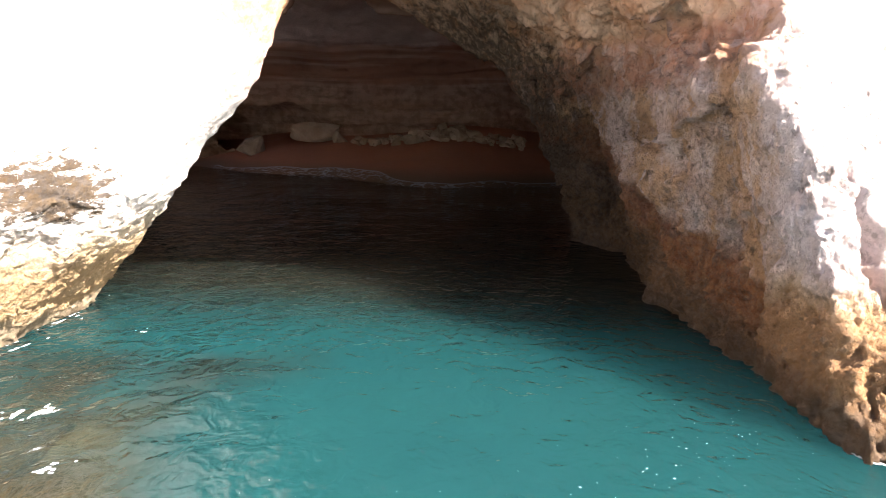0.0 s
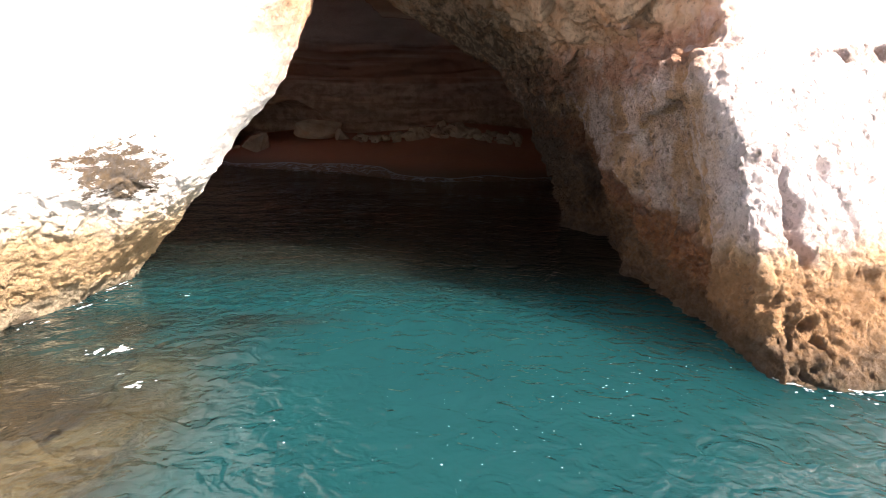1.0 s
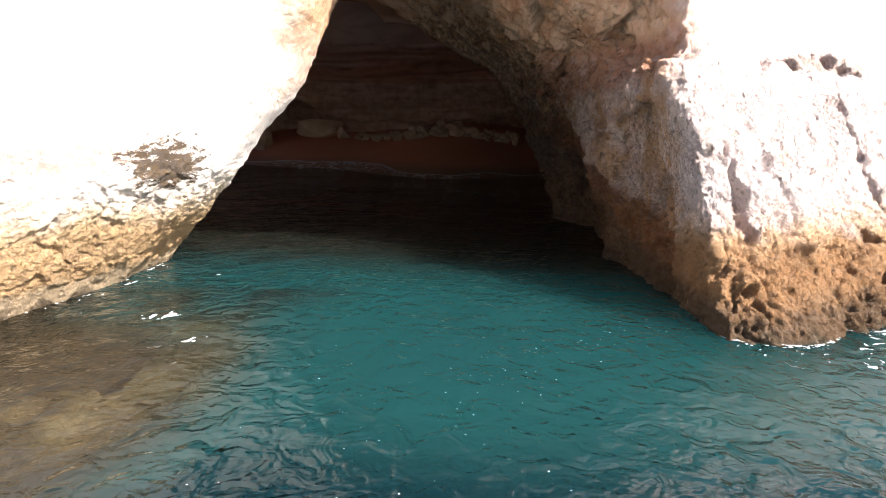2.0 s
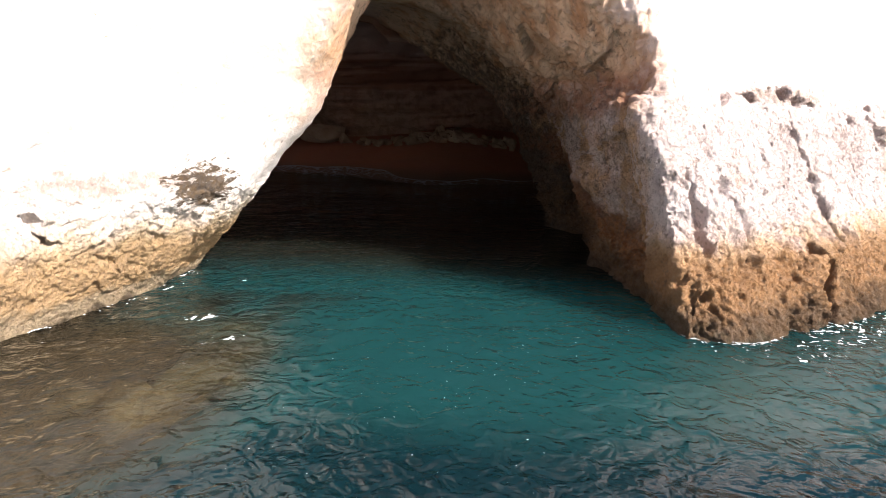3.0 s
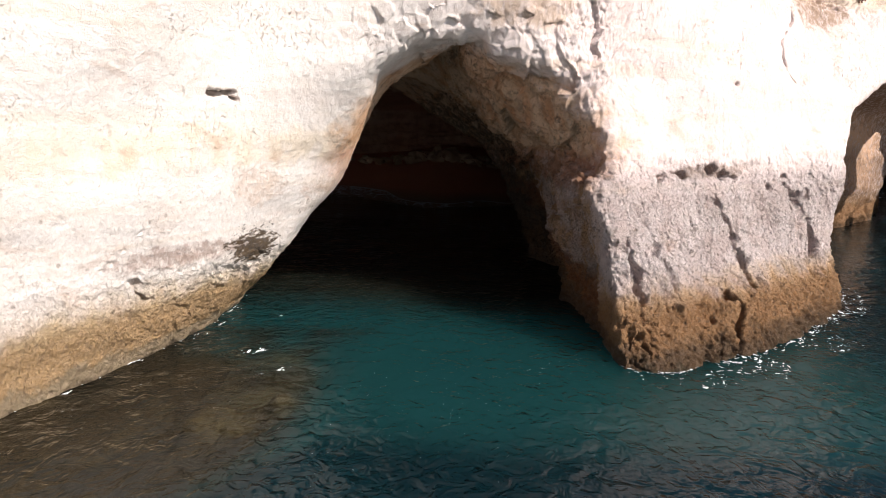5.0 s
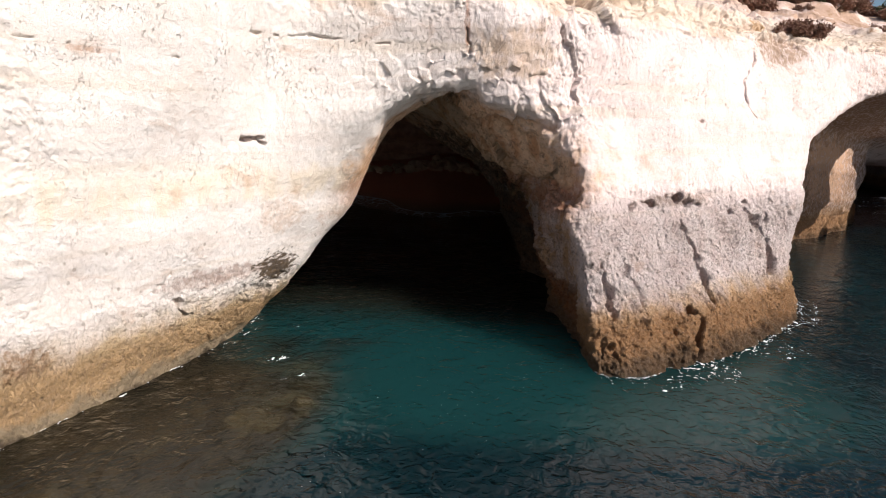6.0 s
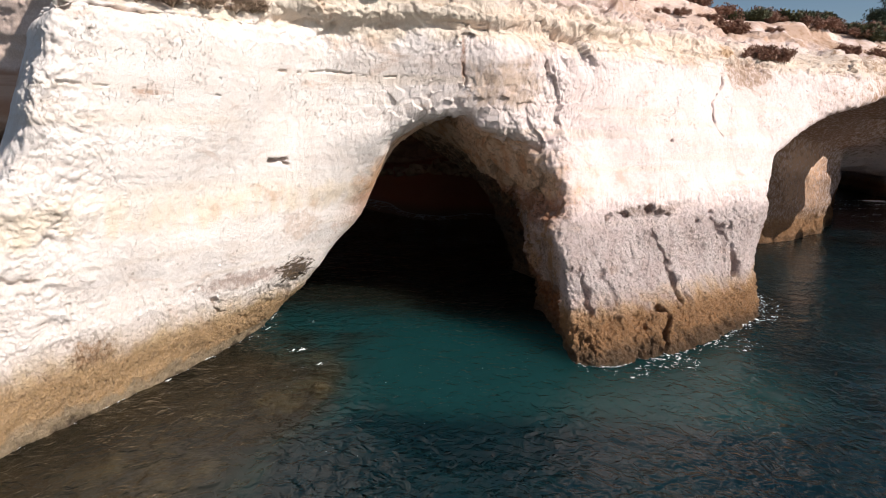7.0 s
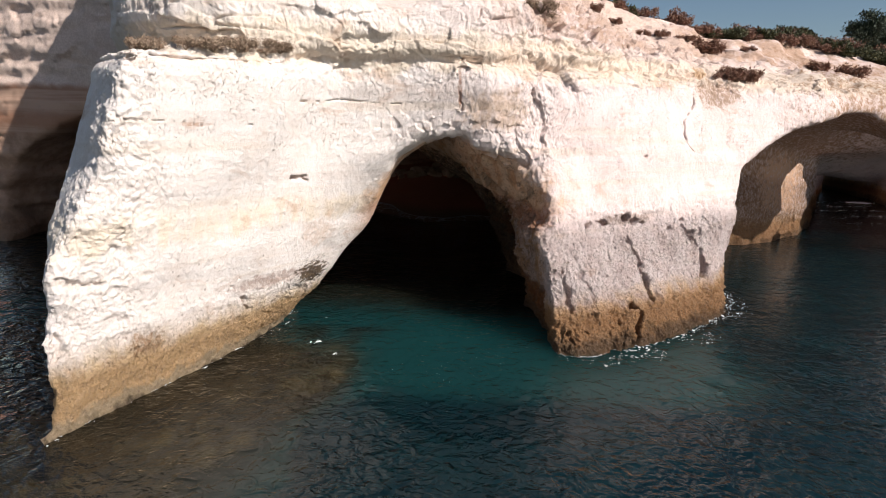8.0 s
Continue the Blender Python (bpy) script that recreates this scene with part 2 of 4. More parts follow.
    red = k.mix(k.step(beds, 0.42, 0.6), (0.36, 0.15, 0.075), (0.54, 0.32, 0.22))
    zb = k.math("ADD", z, k.math("MULTIPLY", k.math("SUBTRACT", mid, 0.5), 0.7))
    # pinkish upper beds, made paler to stand for the light on them
    red = k.mix(k.step(zb, 12.3, 12.9), red, k.mix(k.step(fine, 0.4, 0.6), (0.66, 0.48, 0.40), (0.74, 0.57, 0.49)))
    red = k.mix(k.math("MULTIPLY", k.step(zb, 9.2, 9.8), k.step(zb, 10.9, 10.2)), red, (0.40, 0.17, 0.085))
    red = k.mix(k.step(zb, 9.3, 8.6, 0.0, 0.8), red, k.mix(k.step(mid, 0.4, 0.6), (0.50, 0.30, 0.20), (0.32, 0.17, 0.10)))
    c = k.mix(k.math("MULTIPLY", inside, 0.9), c, red)
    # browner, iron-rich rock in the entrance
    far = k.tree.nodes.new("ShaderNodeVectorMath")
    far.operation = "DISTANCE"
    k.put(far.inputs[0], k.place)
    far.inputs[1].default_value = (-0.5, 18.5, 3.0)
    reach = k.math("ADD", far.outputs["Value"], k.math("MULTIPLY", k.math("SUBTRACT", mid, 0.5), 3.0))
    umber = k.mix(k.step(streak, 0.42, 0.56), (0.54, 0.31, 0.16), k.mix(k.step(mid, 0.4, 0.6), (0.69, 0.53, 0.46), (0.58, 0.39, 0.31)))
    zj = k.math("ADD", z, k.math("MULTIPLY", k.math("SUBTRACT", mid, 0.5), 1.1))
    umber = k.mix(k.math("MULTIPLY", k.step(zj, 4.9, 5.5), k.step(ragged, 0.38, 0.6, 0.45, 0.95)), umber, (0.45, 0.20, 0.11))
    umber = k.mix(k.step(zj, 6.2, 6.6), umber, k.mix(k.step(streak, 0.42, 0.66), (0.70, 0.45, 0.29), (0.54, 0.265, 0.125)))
    # iron-brown foot, higher the further in, its base darkened in place of shade
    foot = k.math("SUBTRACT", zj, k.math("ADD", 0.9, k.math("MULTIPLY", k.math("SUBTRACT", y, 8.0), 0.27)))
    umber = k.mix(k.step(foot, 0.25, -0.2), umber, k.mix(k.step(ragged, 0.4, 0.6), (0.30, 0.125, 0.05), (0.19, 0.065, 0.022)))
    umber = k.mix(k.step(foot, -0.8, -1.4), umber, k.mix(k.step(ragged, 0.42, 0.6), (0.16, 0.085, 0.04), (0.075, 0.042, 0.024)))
    # dark patches painted in to suggest shaded crevices
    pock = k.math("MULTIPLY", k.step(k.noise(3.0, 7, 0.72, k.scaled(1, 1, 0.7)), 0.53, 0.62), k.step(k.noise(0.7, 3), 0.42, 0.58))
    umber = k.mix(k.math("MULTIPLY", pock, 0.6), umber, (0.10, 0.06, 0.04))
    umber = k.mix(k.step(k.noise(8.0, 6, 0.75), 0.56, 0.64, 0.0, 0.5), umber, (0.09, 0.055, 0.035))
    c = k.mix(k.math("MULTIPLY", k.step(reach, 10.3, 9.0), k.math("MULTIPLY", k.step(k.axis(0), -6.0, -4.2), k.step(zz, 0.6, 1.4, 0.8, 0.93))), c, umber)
    worn = k.step(k.noise(5.0, 6, 0.7, k.scaled(1, 1, 0.6)), 0.36, 0.56, 0.35, 1.0)
    for at, size, tint, much in STAINS_AND_SHADE:
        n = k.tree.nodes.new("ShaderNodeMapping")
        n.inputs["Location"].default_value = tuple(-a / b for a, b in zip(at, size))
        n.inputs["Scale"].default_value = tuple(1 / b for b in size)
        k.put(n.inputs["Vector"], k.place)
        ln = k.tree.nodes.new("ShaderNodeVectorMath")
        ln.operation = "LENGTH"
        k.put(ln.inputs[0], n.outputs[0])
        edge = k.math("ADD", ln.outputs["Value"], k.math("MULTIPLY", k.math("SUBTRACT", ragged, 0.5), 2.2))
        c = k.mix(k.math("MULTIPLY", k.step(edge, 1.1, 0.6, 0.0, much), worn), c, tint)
    # a patch of dark growth at the foot of the buttress
    n = k.tree.nodes.new("ShaderNodeMapping")
    n.inputs["Location"].default_value, n.inputs["Scale"].default_value = (7.3 / 0.75, -9.7 / 1.6, -3.05 / 0.85), (1 / 0.75, 1 / 1.6, 1 / 0.85)
    k.put(n.inputs["Vector"], k.place)
    ln = k.tree.nodes.new("ShaderNodeVectorMath")
    ln.operation = "LENGTH"
    k.put(ln.inputs[0], n.outputs[0])
    tuft = k.noise(4.0, 6, 0.7, k.scaled(0.8, 0.8, 1.8), 0.5)
    moss = k.math("ADD", k.math("SUBTRACT", 1.0, ln.outputs["Value"]), k.math("MULTIPLY", k.math("SUBTRACT", tuft, 0.5), 3.2))
    c = k.mix(k.step(moss, 0.05, 0.45, 0.0, 0.95), c, k.mix(k.step(fine, 0.4, 0.6), (0.022, 0.011, 0.004), (0.085, 0.048, 0.018)))
    # specks and pits; pits and nicks are darkened as if in shade
    pits = k.cells(3.2, k.scaled(1, 1, 0.75))
    pit = k.math("MULTIPLY", k.step(pits, 0.22, 0.10), k.step(mid, 0.42, 0.6))
    c = k.mix(k.math("MULTIPLY", pit, k.step(zz, 6.6, 5.2, 0.0, 0.5)), c, (0.22, 0.15, 0.10))
    c = k.mix(k.step(fine, 0.62, 0.36, 0.0, 0.13), c, (0.48, 0.38, 0.31))
    low = k.math("MULTIPLY", k.step(zz, 6.4, 4.8, 0.04, 1.0), k.math("MAXIMUM", k.step(k.axis(0), -2.0, 3.0, 0.15, 1.0), k.step(zz, 3.2, 1.8, 0.0, 0.8)))
    speck = k.math("MULTIPLY", k.step(k.cells(5.0, k.scaled(1, 1, 0.7)), 0.30, 0.16), k.step(k.noise(1.6, 5, 0.65), 0.42, 0.54))
    c = k.mix(k.math("MULTIPLY", speck, k.math("MULTIPLY", low, 0.45)), c, (0.17, 0.115, 0.08))
    scar = k.step(k.noise(3.4, 7, 0.75, k.scaled(1, 1, 0.6), 0.4), 0.53, 0.63)
    c = k.mix(k.math("MULTIPLY", scar, k.math("MULTIPLY", low, 0.42)), c, (0.16, 0.11, 0.08))
    nick = k.math("MULTIPLY", k.step(k.noise(11.0, 4, 0.6, k.scaled(1, 1, 0.75), 0.8), 0.58, 0.64), k.math("MULTIPLY", k.step(k.noise(0.9, 4, 0.6), 0.47, 0.62), k.step(zz, 8.5, 10.5, 0.35, 1.0)))
    c = k.mix(k.math("MULTIPLY", nick, 0.3), c, (0.46, 0.36, 0.29))
    c = k.mix(k.math("MULTIPLY", k.step(k.noise(15.0, 6, 0.75), 0.42, 0.68), k.math("ADD", 0.12, k.math("MULTIPLY", low, 0.22))), c, (0.66, 0.58, 0.52), "MULTIPLY")
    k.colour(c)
    n = k.bump(k.math("MULTIPLY", k.noise(7.0, 7, 0.75, k.scaled(1, 1, 0.7)), low), 0.34)
    n = k.bump(k.noise(22.0, 5, 0.7), 0.04, 1.0, n)
    n = k.bump(k.math("MULTIPLY", k.noise(5.0, 7, 0.68), k.math("ADD", k.math("MULTIPLY", low, 0.7), 0.3)), 0.09, 1.0, n)
    n = k.bump(k.math("SUBTRACT", 1.0, nick), 0.06, 1.0, n)
    n = k.bump(k.math("MULTIPLY", k.step(pits, 0.0, 0.26), low), 0.07, 0.8, n)
    n = k.bump(k.noise(1.0, 4, 0.6, k.scaled(3.0, 3.0, 0.8)), 0.035, 0.8, n)
    k.normal(n)
    return m


def sand_mat():
    m = material("wet_sand", 0.7)
    k = Nodes(m)
    z = k.axis(2)
    c = k.mix(k.noise(1.5, 5), (0.40, 0.15, 0.08), (0.48, 0.21, 0.12))
    c = k.mix(k.step(z, 1.0, 0.2), c, (0.22, 0.12, 0.07))
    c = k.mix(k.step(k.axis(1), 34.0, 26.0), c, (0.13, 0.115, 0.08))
    k.colour(c)
    k.normal(k.bump(k.noise(4.0, 6, 0.6), 0.05))
    return m


def reef_mat():
    m = material("submerged_rock", 0.9)
    k = Nodes(m)
    c = k.mix(k.step(k.noise(0.9, 6, 0.65), 0.35, 0.65), (0.065, 0.052, 0.034), (0.19, 0.15, 0.095))
    k.colour(c)
    k.normal(k.bump(k.noise(2.5, 6, 0.65), 0.2))
    return m


def water_mat():
    """Clear shallow sea: a mirror at low angles, a turbid body that thickens with depth."""
    m = material("sea_water", 0.06)
    k = Nodes(m)
    t = k.tree
    depth = t.nodes.new("ShaderNodeAttribute")
    depth.attribute_name = "depth"
    d = depth.outputs["Fac"]
    body = k.mix(k.step(d, 1.0, 3.6), (0.010, 0.038, 0.0365), (0.0072, 0.038, 0.0388))
    body = k.mix(k.step(d, 3.9, 5.9), body, (0.0025, 0.0115, 0.0155))
    body = k.mix(k.step(k.noise(0.25, 4), 0.35, 0.7, 0.0, 0.3), body, (0.006, 0.030, 0.034))
    # darker body over weed-grown rock, and as painted shade inside the cave
    weed_and_shade = t.nodes.new("ShaderNodeAttribute")
    weed_and_shade.attribute_name = "weed_and_shade"
    body = k.mix(weed_and_shade.outputs["Fac"], body, (0.0125, 0.0112, 0.0075))
    clear = k.math("POWER", 2.718, k.math("MULTIPLY", k.math("MULTIPLY", d, d), -0.55))
    ripple = k.noise(0.8, 3, 0.5, k.scaled(0.95, 1.1, 1.0), 0.5)
    chop = k.noise(1.8, 2, 0.5, k.scaled(1.05, 1.0, 1.0), 0.9)
    fret = k.noise(6.0, 3, 0.5, k.scaled(1.0, 1.1, 1.0), 0.6)
    # calm in the cove, ruffled by gusts outside it
    gust = k.step(k.noise(0.12, 3), 0.35, 0.65, 0.6, 1.2)
    wind = k.math("MULTIPLY", gust, k.math("MAXIMUM", k.step(k.axis(1), 8.0, 0.0, 0.45, 1.0), k.step(k.axis(0), -3.0, -7.0, 0.45, 1.0)))
    n = k.bump(k.math("MULTIPLY", fret, wind), 0.036)
    n = k.bump(k.math("MULTIPLY", chop, wind), 0.19, 1.0, n)
    n = k.bump(k.math("MULTIPLY", ripple, wind), 0.22, 1.0, n)
    murk = k.shader
    murk.subsurface_method = "BURLEY"
    murk.inputs["Specular IOR Level"].default_value = 0.0
    murk.inputs["Roughness"].default_value = 1.0
    murk.inputs["Subsurface Weight"].default_value = 1.0
    murk.inputs["Subsurface Radius"].default_value = (1.0, 1.0, 1.0)
    murk.inputs["Subsurface Scale"].default_value = 7.0
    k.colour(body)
    through_mat = t.nodes.new("ShaderNodeBsdfTransparent")
    through_mat.inputs[0].default_value = (0.44, 0.42, 0.30, 1)
    gloss = t.nodes.new("ShaderNodeBsdfGlossy")
    gloss.inputs["Roughness"].default_value = 0.03
    k.put(gloss.inputs["Normal"], n)
    fres = t.nodes.new("ShaderNodeFresnel")
    fres.inputs[0].default_value = 1.4
    k.put(fres.inputs["Normal"], n)
    under = t.nodes.new("ShaderNodeMixShader")
    k.put(under.inputs[0], clear)
    t.links.new(murk.outputs[0], under.inputs[1])
    t.links.new(through_mat.outputs[0], under.inputs[2])
    both = t.nodes.new("ShaderNodeMixShader")
    k.put(both.inputs[0], fres.outputs[0])
    t.links.new(under.outputs[0], both.inputs[1])
    t.links.new(gloss.outputs[0], both.inputs[2])
    t.links.new(both.outputs[0], t.nodes["Material Output"].inputs[0])
    return m


def plain_mat(name, a, b, scale=4.0, rough=0.9, relief=0.02):
    m = material(name, rough)
    k = Nodes(m)
    k.colour(k.mix(k.step(k.noise(scale, 5, 0.6), 0.3, 0.7), a, b))
    if relief:
        k.normal(k.bump(k.noise(scale * 4, 5, 0.65), relief))
    return m


def leaf_mat(name, a, b):
    m = material(name, 0.7)
    k = Nodes(m)
    geo = k.tree.nodes.new("ShaderNodeNewGeometry")
    k.colour(k.mix(geo.outputs["Random Per Island"], a, b))
    return m


ROCK = limestone()
SAND = sand_mat()
REEF = reef_mat()
WATER = water_mat()
FOAM = plain_mat("foam", (0.80, 0.82, 0.82), (0.9, 0.9, 0.9), 9.0, 0.8, 0.02)
# darker copy of the foam, with the cave's shade in its colour
SHADED_FOAM = plain_mat("shaded_foam", (0.36, 0.33, 0.34), (0.55, 0.51, 0.53), 3.0, 0.8, 0.02)
BOULDER = plain_mat("boulder_rock", (0.40, 0.27, 0.18), (0.52, 0.38, 0.27), 0.9, 0.95, 0.12)
DRY_LEAF = leaf_mat("dry_scrub", (0.20, 0.125, 0.08), (0.42, 0.31, 0.22))
RED_LEAF = leaf_mat("reddish_scrub", (0.15, 0.06, 0.04), (0.24, 0.13, 0.08))
GREEN_LEAF = leaf_mat("green_scrub", (0.025, 0.03, 0.012), (0.09, 0.09, 0.03))
PINE_LEAF = leaf_mat("pine_needles", (0.012, 0.022, 0.010), (0.035, 0.05, 0.02))
TWIG = plain_mat("twig", (0.12, 0.08, 0.05), (0.2, 0.14, 0.09), 8.0, 0.9, 0.0)

# ---- the cliff ----
# Outline of the headland in plan at several heights, from the far left along the front to the right and round the back.
BACK = [(90, 44), (90, 130), (-60, 130), (-60, 29), (-40, 27), (-24, 24)]
FRONT = {
    -4.0: [(-21, 17), (-15.5, 7), (-13.9, 0.6), (-13.0, -2.3), (-11.2, 4.0), (-9.8, 8.6), (-9.3, 12.5), (4.6, 7.2), (6.3, 7.2), (9.0, 8.8), (15.5, 14.6), (17.0, 20.0), (40, 30)],
    0.0: [(-21, 17), (-15.5, 7), (-13.8, 0.4), (-13.0, -2.1), (-10.8, 4.2), (-9.55, 8.5), (-9.3, 12.3), (4.7, 7.7), (6.3, 7.6), (9.1, 9.2), (15.4, 14.8), (17.0, 20.0), (40, 30)],
    3.0: [(-21, 17), (-15.4, 7), (-14.2, 0.9), (-13.4, -1.5), (-10.5, 4.2), (-8.1, 8.1), (-6.1, 12.1), (4.9, 8.9), (6.3, 9.7), (9.2, 12.0), (14.9, 15.8), (17.5, 20.5), (40, 31)],
    6.0: [(-21, 17), (-15.2, 7), (-14.6, 1.3), (-12.9, -1.0), (-9.6, 4.4), (-7.4, 7.8), (-4.5, 12.2), (4.4, 10.6), (6.5, 11.8), (8.8, 13.1), (15.5, 17.3), (18.5, 20.8), (40, 31)],
    9.0: [(-21, 17), (-15.6, 7), (-14.9, 3.4), (-11.5, -0.1), (-8.5, 4.6), (-6.6, 7.8), (-3.4, 9.8), (2.6, 10.9), (6.8, 13.2), (8.6, 13.7), (16.0, 18.7), (19.5, 21.0), (40, 32)],
    13.0: [(-21, 17), (-15.0, 7.5), (-13.7, 3.8), (-10.5, 0.4), (-7.6, 4.9), (-5.3, 8.4), (-2.2, 9.2), (1.0, 9.5), (4.6, 11.8), (9.2, 15.8), (14.5, 19.6), (19.5, 22.0), (40, 33)],
    13.5: [(-21, 17), (-14.4, 8.5), (-11.5, 6.5), (-9.2, 5.8), (-7.4, 6.2), (-5.0, 7.8), (-2.2, 8.9), (1.0, 9.6), (4.6, 12.0), (9.2, 16.2), (14.5, 20.2), (19.5, 22.4), (40, 33)],
    14.0: [(-21, 17), (-14.8, 7.6), (-11.5, 5.5), (-9.2, 5.3), (-7.3, 6.0), (-4.7, 7.6), (-2.1, 8.6), (1.0, 9.7), (4.6, 12.2), (9.2, 16.6), (14.5, 20.5), (19.5, 22.8), (40, 33)],
    15.0: [(-21, 17), (-15.0, 7.5), (-11.5, 5.6), (-9.2, 5.6), (-7.2, 6.4), (-4.3, 7.9), (-2.0, 8.9), (1.0, 10.0), (4.6, 12.6), (9.2, 17.0), (14.5, 21.0), (19.5, 23.4), (40, 33)],
    22.0: [(-21, 17), (-15.0, 9.0), (-11.5, 7.5), (-9.0, 7.5), (-7.0, 8.0), (-4.4, 9.0), (-2.0, 10.4), (1.0, 11.7), (4.6, 14.0), (9.2, 18.0), (14.5, 21.8), (19.5, 24.4), (40, 34)],
}
# Cross-sections (x, z) of the entrance at several y.
MOUTH = {
    4.0: [(-9.4, -6), (-9.0, 0.0), (-6.8, 2.7), (-4.9, 5.0), (-4.7, 5.5), (-4.4, 6.6), (-3.6, 8.9), (-1.9, 10.0), (0.3, 10.2), (0.9, 9.8), (3.3, 9.2), (4.9, 7.4), (5.0, 6.3), (4.1, 5.3), (4.4, 4.0), (4.9, 0.0), (5.0, -6)],
    11.0: [(-9.6, -6), (-9.5, 0.0), (-6.8, 2.7), (-4.95, 5.0), (-4.7, 5.5), (-4.3, 6.8), (-3.2, 9.0), (-1.8, 9.9), (0.2, 10.1), (0.8, 9.4), (3.3, 8.8), (4.8, 7.2), (4.8, 6.2), (3.9, 5.2), (4.1, 4.0), (4.7, 0.0), (4.8, -6)],
    13.2: [(-9.7, -6), (-9.5, 0.0), (-7.0, 2.7), (-5.1, 5.0), (-4.8, 5.5), (-4.15, 7.2), (-3.1, 8.8), (-1.6, 9.6), (-0.75, 10.8), (-0.3, 9.1), (1.7, 8.2), (3.5, 6.7), (3.7, 5.9), (3.5, 5.1), (3.7, 4.2), (4.2, 0.0), (4.4, -6)],
    14.2: [(-10.2, -6), (-10.2, 0.0), (-8.4, 3.2), (-6.8, 5.5), (-6.5, 6.0), (-5.6, 8.0), (-4.4, 9.0), (-1.8, 9.6), (-0.8, 11.2), (-0.2, 9.0), (1.6, 7.9), (3.4, 6.5), (3.6, 5.7), (3.5, 5.1), (3.6, 4.2), (4.2, 0.0), (4.4, -6)],
    18.0: [(-13, -6), (-13, 0.0), (-12, 4.0), (-11.7, 5.0), (-11, 7.0), (-9.5, 9.0), (-7.0, 9.9), (-5.6, 9.7), (-3.0, 9.3), (-0.9, 8.4), (0.8, 7.3), (2.5, 6.1), (3.0, 5.2), (3.3, 4.4), (3.6, 3.4), (4.4, 0.6), (4.6, -6)],
    20.5: [(-14.5, -6), (-14.5, 0.0), (-13.5, 4.0), (-13.1, 5.0), (-12.2, 7.0), (-10.5, 9.2), (-8.0, 10.2), (-6.3, 10.0), (-3.2, 9.7), (-0.7, 8.8), (1.3, 7.6), (2.9, 6.3), (3.4, 5.3), (3.7, 4.4), (4.0, 3.4), (4.7, 0.6), (4.9, -6)],
    23.5: [(-16, -6), (-16, 0.0), (-15, 4.0), (-14.5, 5.0), (-13.5, 7.0), (-11.5, 9.4), (-9.0, 10.6), (-7.0, 10.3), (-5.2, 9.6), (-3.4, 8.4), (-1.6, 7.2), (0.1, 6.0), (0.8, 5.2), (1.3, 4.4), (1.8, 3.4), (3.1, 0.6), (3.4, -6)],
    28.0: [(-22, -6), (-22, 0.0), (-20.4, 5.0), (-20, 6.0), (-18, 9.0), (-14, 12.0), (-10.0, 13), (-6, 12.5), (-3, 12), (-2.0, 11.6), (2.0, 10.4), (4.5, 8), (5.6, 6.5), (6.3, 5.2), (7.0, 4.0), (8, 0.6), (8, -6)],
}
# Plan of the passage through the headland further along the coast.
PASSAGE = [(16.2, 8), (17.2, 20.5), (21.5, 34.3), (33.0, 41.4), (40, 54), (52, 74), (57, 88), (60, 110), (62.5, 110), (60.5, 88), (59, 74), (53, 54), (47, 38), (46, 22)]

STEP = 0.36
X0, Y0, Z0 = -40.0, -6.0, -3.0
NX, NY, NZ = 300, 272, 76


def land_height(x, y, edge):
    """Top of the headland, from how far behind the front edge a place lies."""
    e = np.maximum(edge, 0)
    h = 15.6 - 2.2 * smooth(1.0, 11.0, x) + 0.55 * np.minimum(e, 9) + 0.12 * np.clip(e - 9, 0, 40)
    # land on the left raised 9 m, out of view, to shade the wall
    h = h - 1.0 * smooth(6, 22, x) * smooth(0, 6, e) + 9.0 * smooth(-7.5, -13, x) * smooth(-3, 0, edge)
    return h + 0.5 * vnoise(x * 0.16, y * 0.16, x * 0, 3) + 0.25 * vnoise(x * 0.5, y * 0.5, x * 0, 4)


